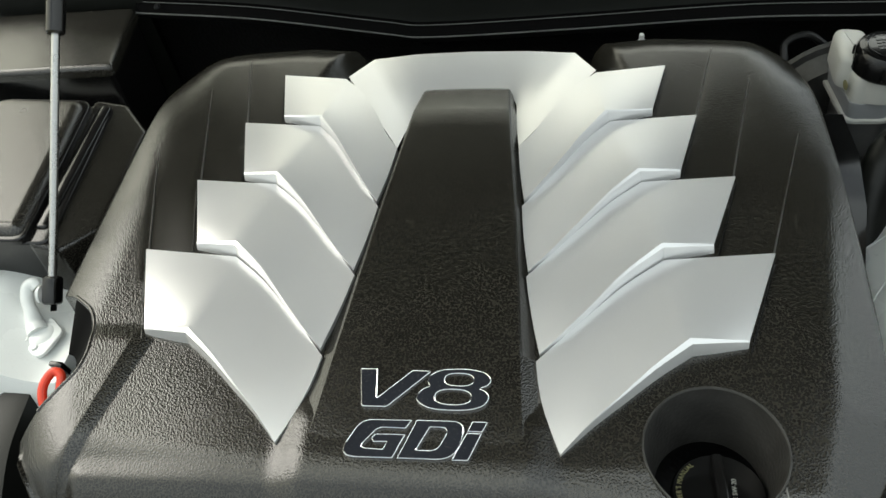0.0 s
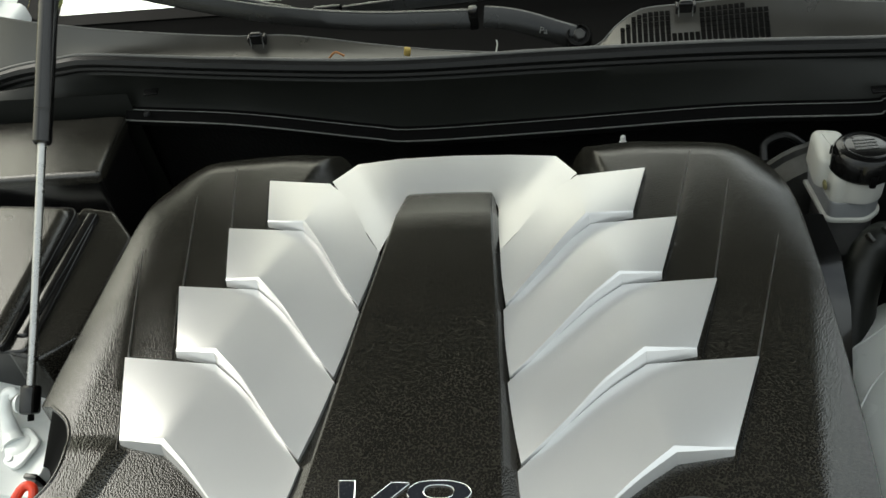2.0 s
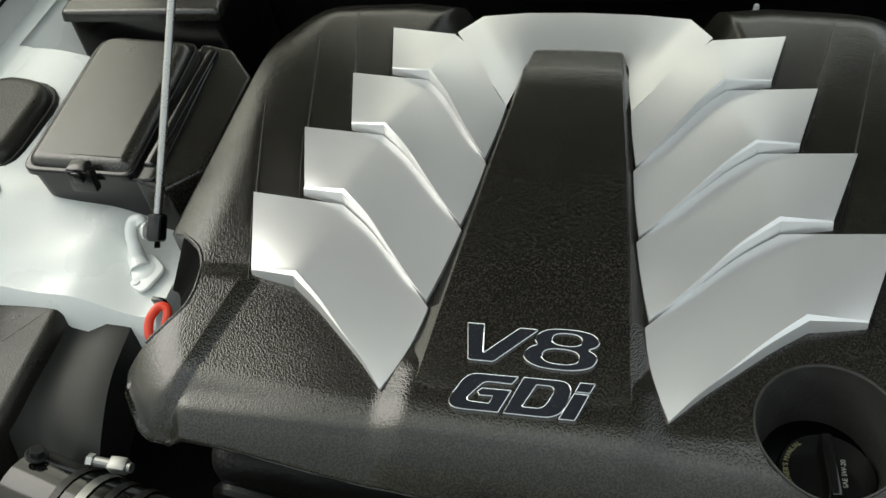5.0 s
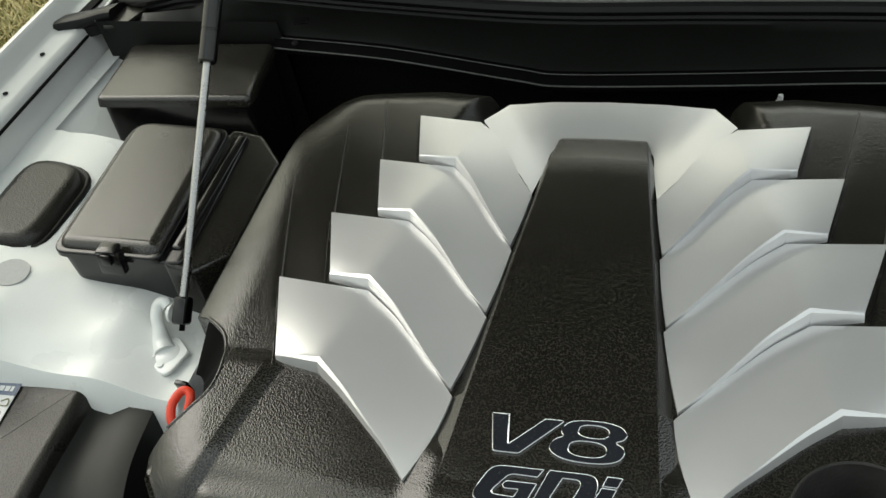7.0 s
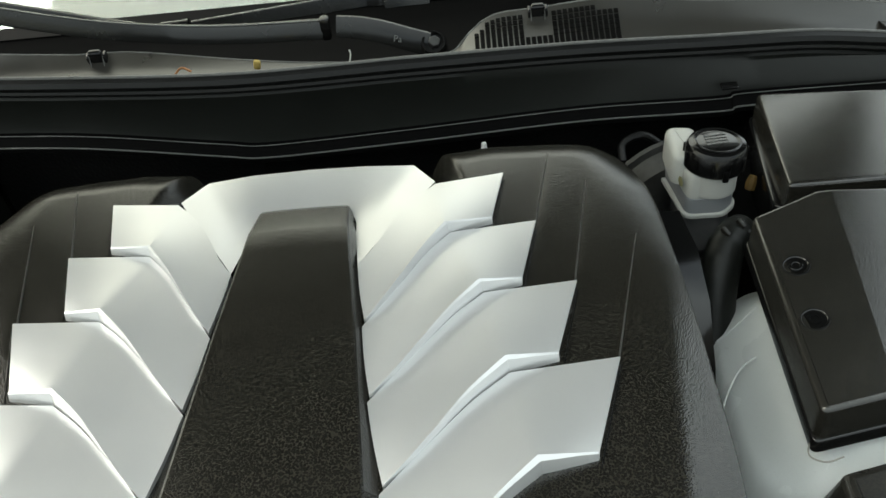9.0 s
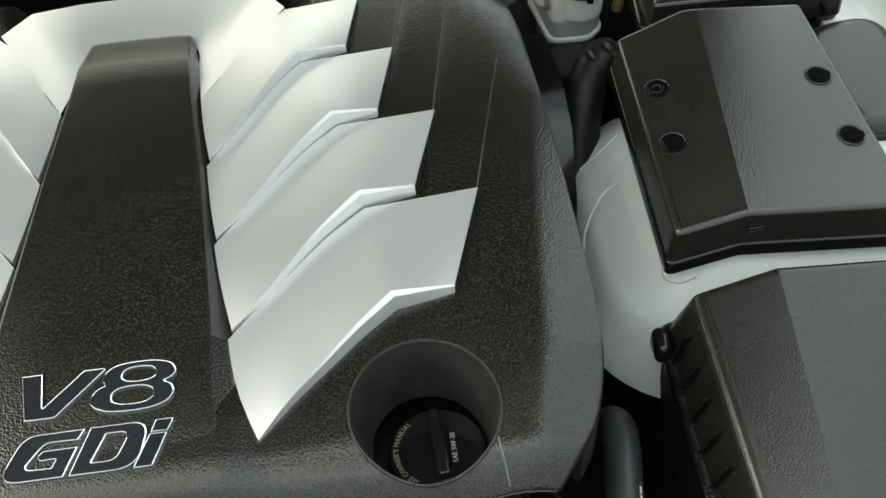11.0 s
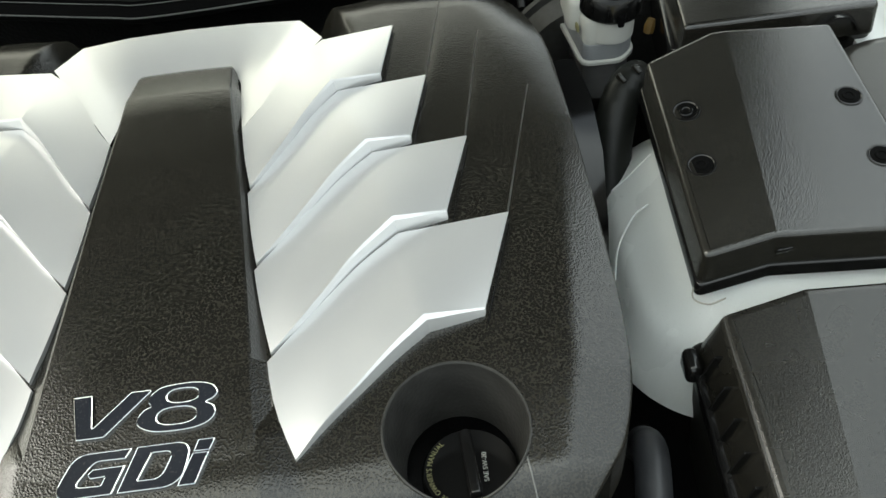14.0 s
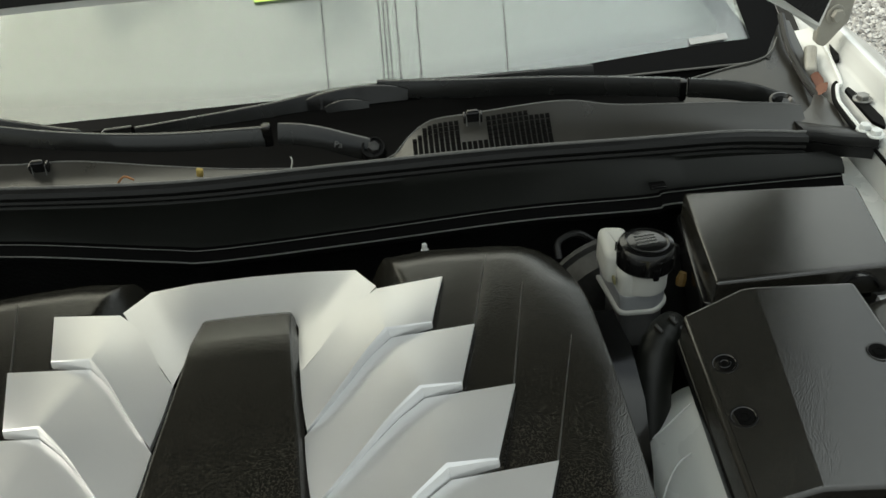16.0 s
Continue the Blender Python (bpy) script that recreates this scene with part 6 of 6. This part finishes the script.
for dx in (-0.009, 0.007):
    part("clip_tab", box((0.004, 0.010, 0.005), pose(0.389 + dx, 0.641 + 0.6 * dx, 0.8825, 25, 0, 36), 0.001), DUSTY, collar)
part("tape", tube(bend[18:30], 0.0185, 16, False), MATTE, boot)
booster = thing("brake_booster", (0.335, 0.80, 0.78), "grey metal brake booster edge behind the reservoir", "brake booster")
part("shell", lathe([(0.0, 0.03), (0.05, 0.03), (0.075, 0.024), (0.084, 0.006), (0.090, 0.004), (0.092, 0.0), (0.088, -0.006)], pose(0.380, 0.780, 0.800, 90, 0, 0), 40), GUN, booster, "", 40)
part("vacuum_hose", tube(curve([(0.312, 0.785, 0.862), (0.314, 0.800, 0.874), (0.335, 0.803, 0.881), (0.357, 0.800, 0.866)], 8), 0.0042, 10), RUBBER, booster)
solo("locating_pin", lathe([(0, 0.012), (0.0025, 0.012), (0.003, 0.010), (0.003, 0.004), (0.0045, 0.004), (0.0045, 0)], Matrix.Translation((0.1685, 0.818, 0.866)), 12), WHITEP, "small pale pin under the cowl lip", "pin")

# ---- right front: air cleaner, hose, filler pipe, blue cap ----
airr = thing("air_cleaner", (0.48, 0.25, 0.76), "black plastic air cleaner box with a ribbed side", "air cleaner", "air cleaners")


def air_z(x, y):
    ridge = 0.4568 - 0.1127 * (0.384 - y)
    return 0.884 + 0.055 * (y - 0.26) + (-0.035 * (x - ridge) if x > ridge else -0.10 * (ridge - x))


part("lid", lid([(0.390, 0.139, 0.016), (0.585, 0.150, 0.016), (0.590, 0.381, 0.012), (0.457, 0.384, 0.01), (0.3925, 0.3735, 0.010)], air_z, 0.048, 0.012, 0.008, 0.010, [((0.4568, 0.384), (0.1127, 1.0))]), AIRLID, airr, "", 5)
part("rim", lid([(0.374, 0.124, 0.022), (0.600, 0.134, 0.02), (0.604, 0.392, 0.014), (0.455, 0.394, 0.01), (0.378, 0.380, 0.012)], lambda x, y: air_z(x, y) - 0.046, 0.010, 0.02, 0.003), SATIN, airr, "", 25)
part("tub", lid([(0.378, 0.128, 0.022), (0.596, 0.138, 0.02), (0.600, 0.388, 0.014), (0.455, 0.390, 0.01), (0.382, 0.376, 0.012)], lambda x, y: air_z(x, y) - 0.055, 0.14, 0.02, 0.002, -0.012), TUB, airr, "", 25)
for j in range(9):
    y = 0.155 + 0.024 * j
    part("rib", box((0.008, 0.0018, 0.030), pose(0.3850, y, air_z(0.385, y) - 0.027, 0, 14, 0), 0.0006, 1), SATIN, airr)
    part("rim_bar", box((0.0016, 0.016, 0.003), pose(0.3785, y + 0.012, air_z(0.385, y) - 0.0455, 0, 0, -1), 0.0005, 1), SATIN, airr)
for j in range(6):
    x = 0.41 + 0.028 * j
    part("rib", box((0.0025, 0.010, 0.034), pose(x, 0.1345, air_z(x, 0.14) - 0.028, -14, 0, 0), 0.0008, 1), SATIN, airr)
part("tab", box((0.012, 0.022, 0.02), pose(0.3765, 0.362, 0.838, 0, 0, 0), 0.005, 3), SATIN, airr)
part("lid_edge", tube(curve([(0.3960, 0.3675, air_z(0.396, 0.3675) - 0.0022), (0.3945, 0.30, air_z(0.3945, 0.30) - 0.0022), (0.3935, 0.22, air_z(0.3935, 0.22) - 0.0022), (0.3935, 0.160, air_z(0.3935, 0.160) - 0.0022)], 6), 0.0008, 6), WORN_GLINT_LIP, airr, "pale edge line", 60)
part("catch", box((0.012, 0.012, 0.03), pose(0.463, 0.127, 0.842, 0, 0, 0), 0.002), SATIN, airr)

hose = thing("coolant_hose", (0.33, 0.24, 0.70), "thick black rubber hose with white printing", "hose")
hp_ = curve([(0.3362, 0.335, 0.770), (0.3372, 0.324, 0.798), (0.3358, 0.302, 0.812), (0.3262, 0.250, 0.812), (0.3170, 0.200, 0.810), (0.3080, 0.150, 0.802), (0.2985, 0.090, 0.775)], 8)
part("hose", tube(hp_, [0.010, 0.0115, 0.0125] + [0.0132] * (len(hp_) - 3), 22), HOSE, hose, "", 60)
part("clamp_ring", tube([hp_[10], hp_[11]], 0.0137, 22, False), RUBBER, hose)
part("end_ring", tube([hp_[7], hp_[7].lerp(hp_[8], 0.35)], 0.0140, 22, False), WORN_GLINT, hose, "pale worn end of the hose")
run = (Vector((0.3080, 0.150, 0)) - Vector((0.3358, 0.302, 0))).normalized()
across = Vector((-run.y, run.x, 0)) * -1 if run.y > 0 else Vector((-run.y, run.x, 0))
flank = across * math.cos(radians(48)) - Vector((0, 0, math.sin(radians(48))))


def on_hose(s, size=0.0):
    """A place on the hose's flank, s metres from its top end, with its X along the print."""
    spot = Vector((0.3358, 0.302, 0.812)) + run * s + across * 0.0098 + Vector((0, 0, 0.0091 - 0.02 * max(0.0, s - 0.10)))
    m = Matrix((run, flank, run.cross(flank))).transposed().to_4x4()
    return Matrix.Translation(spot) @ m @ Matrix.Translation((0, -size / 2, 0))


part("print_stripe", box((0.024, 0.0009, 0.0004), on_hose(0.022), 0), PAPER, hose, "white printed stripe")
part("print_bars", bars([0.005, 0.004, 0.005], 0.0022, 0.0014, on_hose(0.036)), PAPER, hose, "small white print", 60)
part("gas_print", letters("R134a", 0.0056, on_hose(0.053, 0.0040), 0.25, 1.0, 0.0002), PAPER, hose, "white printed letters", 60)
part("use_print", letters("ONLY", 0.0042, on_hose(0.077, 0.0029), 0, 1.0, 0.0002), PAPER, hose, "white printed letters", 60)
part("size_bars", bars([0.0045, 0.007], 0.0025, 0.002, on_hose(0.092)), PAPER, hose, "small white print", 60)
part("origin_print", letters("MADE IN JAPAN", 0.0041, on_hose(0.107, 0.0029), 0, 0.95, 0.0002), PAPER, hose, "white printed letters", 60)
intake = thing("front_duct", (0.17, 0.15, 0.80), "flat black plastic intake duct with two diagonal grooves", "duct")
DP = [(0.047, 0.03, 0.03), (0.140, 0.03, 0.03), (0.214, 0.098, 0.03), (0.238, 0.1245, 0.02), (0.298, 0.1235, 0.012), (0.305, 0.196, 0.018), (0.292, 0.2105, 0.012), (0.140, 0.2115, 0.2), (0.047, 0.2095, 0.026)]
part("duct_body", lid(DP, near(0.876, 0.028, 0.17), 0.06, 0.02, 0.004, 0.001), SATIN, intake, "", 25)
for a, b in (((0.2376, 0.2105), (0.0500, 0.1235)), ((0.2990, 0.2030), (0.115, 0.1185))):
    pa, pb = Vector((*a, 0.876 + 0.028 * (a[1] - 0.17) + 0.0002)), Vector((*b, 0.876 + 0.028 * (b[1] - 0.17) + 0.0002))
    d = (pb - pa)
    part("groove", box((d.length, 0.0019, 0.0016), Matrix.Translation((pa + pb) / 2) @ d.to_track_quat("X", "Z").to_matrix().to_4x4(), 0.0003, 1), FRIT, intake)
edge = [(q.x, q.y, 0.876 + 0.028 * (q.y - 0.17) - 0.0018) for q in inset(fillet([(x, y, r) for x, y, r in DP], 0.02, 5), 0.0012)]
part("duct_edge", tube(edge + edge[:1], 0.0008, 6, False), WORN_GLINT_LIP, intake, "pale edge line", 60)
mid = Vector((0.17, 0.13))
part("rim", lid([(mid.x + (x - mid.x) * 1.045, mid.y + (y - mid.y) * 1.055, r) for x, y, r in DP], near(0.862, 0.02, 0.17), 0.012, 0.02, 0.002), SATIN, intake, "", 25)
hg = part("hinge_lug", join(box((0.004, 0.020, 0.016), Matrix.Translation((0.2665, 0.2135, 0.884)), 0.0012), box((0.004, 0.020, 0.016), Matrix.Translation((0.2775, 0.2125, 0.884)), 0.0012)), SATIN, intake)
part("pin", tube([(0.263, 0.2165, 0.889), (0.281, 0.2155, 0.889)], 0.003, 10), SATIN, hg)

snork = thing("intake_pipe", (-0.03, 0.13, 0.78), "glossy black moulded intake pipe in front of the engine", "pipe")
part("pipe", tube(curve([(0.075, 0.215, 0.805), (0.03, 0.195, 0.815), (-0.02, 0.155, 0.815), (-0.07, 0.09, 0.80), (-0.12, 0.0, 0.78)], 8), [0.040 + 0.022 * min(i, 16) / 16 for i in range(33)], 30), PIPE, snork)
bell = thing("corrugated_hose", (0.03, 0.10, 0.78), "black corrugated rubber hose joining the duct", "hose")
part("bellows", lathe([(0.0, 0.006), (0.034, 0.006), (0.036, 0.004), (0.040, 0.004), (0.0425, 0.010), (0.046, 0.011), (0.049, 0.008), (0.0505, 0.001), (0.047, -0.006), (0.0505, -0.012), (0.047, -0.019), (0.0505, -0.026), (0.046, -0.034), (0.046, -0.07)], pose(0.045, 0.145, 0.825, 0, 0, 0), 44), PIPE, bell, "", 40)
blue = thing("washer_filler_cap", (0.425, 0.10, 0.80), "bright blue washer bottle cap with a moulded sign", "filler cap")
bm_ = pose(0.437, 0.090, 0.828, 4, 0, 0)
part("cap", lathe([(0.0, 0.016), (0.024, 0.015), (0.036, 0.011), (0.041, 0.003), (0.041, -0.006), (0.038, -0.010)], bm_, 40), BLUE, blue, "", 40)
part("sign", tube([bm_ @ Vector(p) for p in curve([(-0.014, 0.006, 0.0155), (-0.005, 0.012, 0.0158), (0.010, 0.013, 0.0155), (0.016, 0.006, 0.0152), (0.006, 0.000, 0.0160), (-0.006, 0.000, 0.0160)], 5, True)], 0.0007, 6), BLUE, blue)
part("neck", lathe([(0.033, -0.006), (0.031, -0.04), (0.03, -0.10)], bm_, 28), SATIN, blue)
pipe = thing("service_valve", (0.36, 0.11, 0.74), "dull aluminium service pipe with a white valve cap", "valve")
part("pipe", tube(curve([(0.335, 0.105, 0.76), (0.338, 0.118, 0.805), (0.345, 0.130, 0.822), (0.355, 0.130, 0.818), (0.360, 0.118, 0.79), (0.360, 0.10, 0.74)], 6), 0.0075, 14), ZINC, pipe)
part("collar", lathe([(0.0095, 0.0), (0.011, 0.004), (0.011, 0.010), (0.009, 0.012)], pose(0.335, 0.106, 0.765, -15, 5, 0), 18), ZINC, pipe)
vc = [(0.0112 + (0.0008 if j % 2 else 0)) for j in range(36)]
rows = [[pose(0.3690, 0.1170, 0.803, -5, 8, 0) @ Vector((s * vc[j] * math.cos(2 * math.pi * j / 36), s * vc[j] * math.sin(2 * math.pi * j / 36), z)) for j in range(36)] for s, z in ((1.05, 0.0), (1.05, 0.014), (0.92, 0.018), (0.0, 0.0185))]
part("valve_cap", loft(rows, True), WHITEP, pipe, "white ribbed cap", 30)
stick = thing("silver_label", (0.385, 0.142, 0.775), "silver label with printed bars below the air cleaner", "label")
part("sheet", box((0.032, 0.028, 0.001), pose(0.387, 0.139, 0.778, 0, 0, -42), 0), GREYLAB, stick)
part("bar_code", join(*[box((0.0012 + 0.0006 * (j % 3), 0.008, 0.0003), pose(0.387, 0.139, 0.7788, 0, 0, -42) @ Matrix.Translation((-0.014 + 0.0032 * j, 0.010, 0)), 0) for j in range(9)]), FRIT, stick)
part("print_rows", join(*[bars([0.006, 0.004, 0.007], 0.0018, 0.0015, pose(0.387, 0.139, 0.7788, 0, 0, -42) @ Matrix.Translation((-0.012, 0.002 - 0.0048 * j, 0))) for j in range(3)]), FRIT, stick)
redr = thing("red_clamp", (0.375, 0.20, 0.74), "red plastic clamp deep beside the hose", "clamp")
lp = curve([Vector((0.378, 0.204, 0.757)) + 0.82 * (Vector(q) - Vector((0.376, 0.205, 0.760))) for q in [(0.366, 0.222, 0.760), (0.361, 0.200, 0.760), (0.368, 0.190, 0.760), (0.382, 0.187, 0.760), (0.389, 0.198, 0.760), (0.386, 0.218, 0.758), (0.376, 0.224, 0.759)]], 5, True)
part("jaw", tube(lp + lp[:1], 0.0030, 10, False), RED, redr)
part("core", box((0.022, 0.028, 0.012), Matrix.Translation((0.376, 0.208, 0.755)), 0.004), RUBBER, redr)
# white panel; the shade down here is put into its grey colour
solo("lower_panel", box((0.050, 0.085, 0.01), pose(0.378, 0.190, 0.695, 0, 6, 0), 0.003), HINGEP, "white body panel low beside the hose, greyed as if shaded", "panel")
solo("pipe_clip", join(tube(curve([(0.345, 0.17, 0.75), (0.355, 0.165, 0.765), (0.372, 0.168, 0.762), (0.385, 0.180, 0.765)], 5), 0.005, 10), lathe([(0, 0.004), (0.006, 0.004), (0.008, 0)], Matrix.Translation((0.355, 0.163, 0.768)), 16)), DARK, "dark steel pipe clip with a bolt", "clip")
solo("drain_hose", tube(curve([(0.350, 0.30, 0.74), (0.346, 0.24, 0.765), (0.340, 0.17, 0.77), (0.338, 0.12, 0.75)], 8), 0.008, 12), RUBBER, "thin black rubber drain hose", "hose")

# engine pieces that show under the cover's front edge
mount = thing("mount_bolt", (0.208, 0.2376, 0.845), "steel bolt in a dark rubber mount", "bolt")
part("bush", lathe([(0.0, 0.004), (0.010, 0.004), (0.016, 0.002), (0.018, -0.004), (0.018, -0.012)], Matrix.Translation((0.2082, 0.2325, 0.850)), 28), RUBBER, mount)
part("bolt", hexagon(0.0062, 0.007, Matrix.Translation((0.2082, 0.2345, 0.854)), 0.010), GUN, mount)
solo("bracket_plate", box((0.05, 0.03, 0.02), pose(0.2095, 0.225, 0.835, 6, 0, 0), 0.003), DARK, "dark steel bracket under the cover's edge", "bracket")
for x, y, z, w in ((0.085, 0.236, 0.842, 0.020), (0.155, 0.232, 0.842, 0.018)):
    fit_ = thing("pipe_fitting", (x, y, z - 0.03), "dull steel pipe fitting under the cover's edge", "fitting", "fittings under the cover")
    part("neck", tube([(x, y, z - 0.04), (x, y, z)], w / 2, 16), DARK, fit_)
    part("head", hexagon(w * 0.42, 0.006, Matrix.Translation((x, y, z))), GUN, fit_)
solo("grey_pipe", tube(curve([(0.10, 0.26, 0.82), (0.115, 0.235, 0.832), (0.130, 0.215, 0.828), (0.135, 0.19, 0.81)], 6), 0.015, 18), COWL, "dark grey plastic pipe behind the duct", "pipe")
solo("wire_plug", box((0.010, 0.004, 0.014), pose(0.2535, 0.226, 0.868, 15, 0, 8), 0.001), MATTE, "small black plug by the duct hinge", "plug")
solo("white_tag", box((0.011, 0.0008, 0.009), pose(0.3085, 0.232, 0.806, 50, 0, 12), 0), PAPER, "small white tag on the wiring", "tag")
for k, pts in enumerate((((-0.20, 0.235, 0.80), (-0.15, 0.225, 0.815), (-0.09, 0.23, 0.81)), ((0.28, 0.28, 0.79), (0.30, 0.24, 0.80), (0.31, 0.20, 0.77)), ((-0.25, 0.25, 0.78), (-0.22, 0.235, 0.82), (-0.17, 0.24, 0.79)))):
    solo("wiring_loom", tube(curve(pts, 8), 0.007, 10), RUBBER, "taped black wiring loom under the cover", "wiring", "wiring looms")
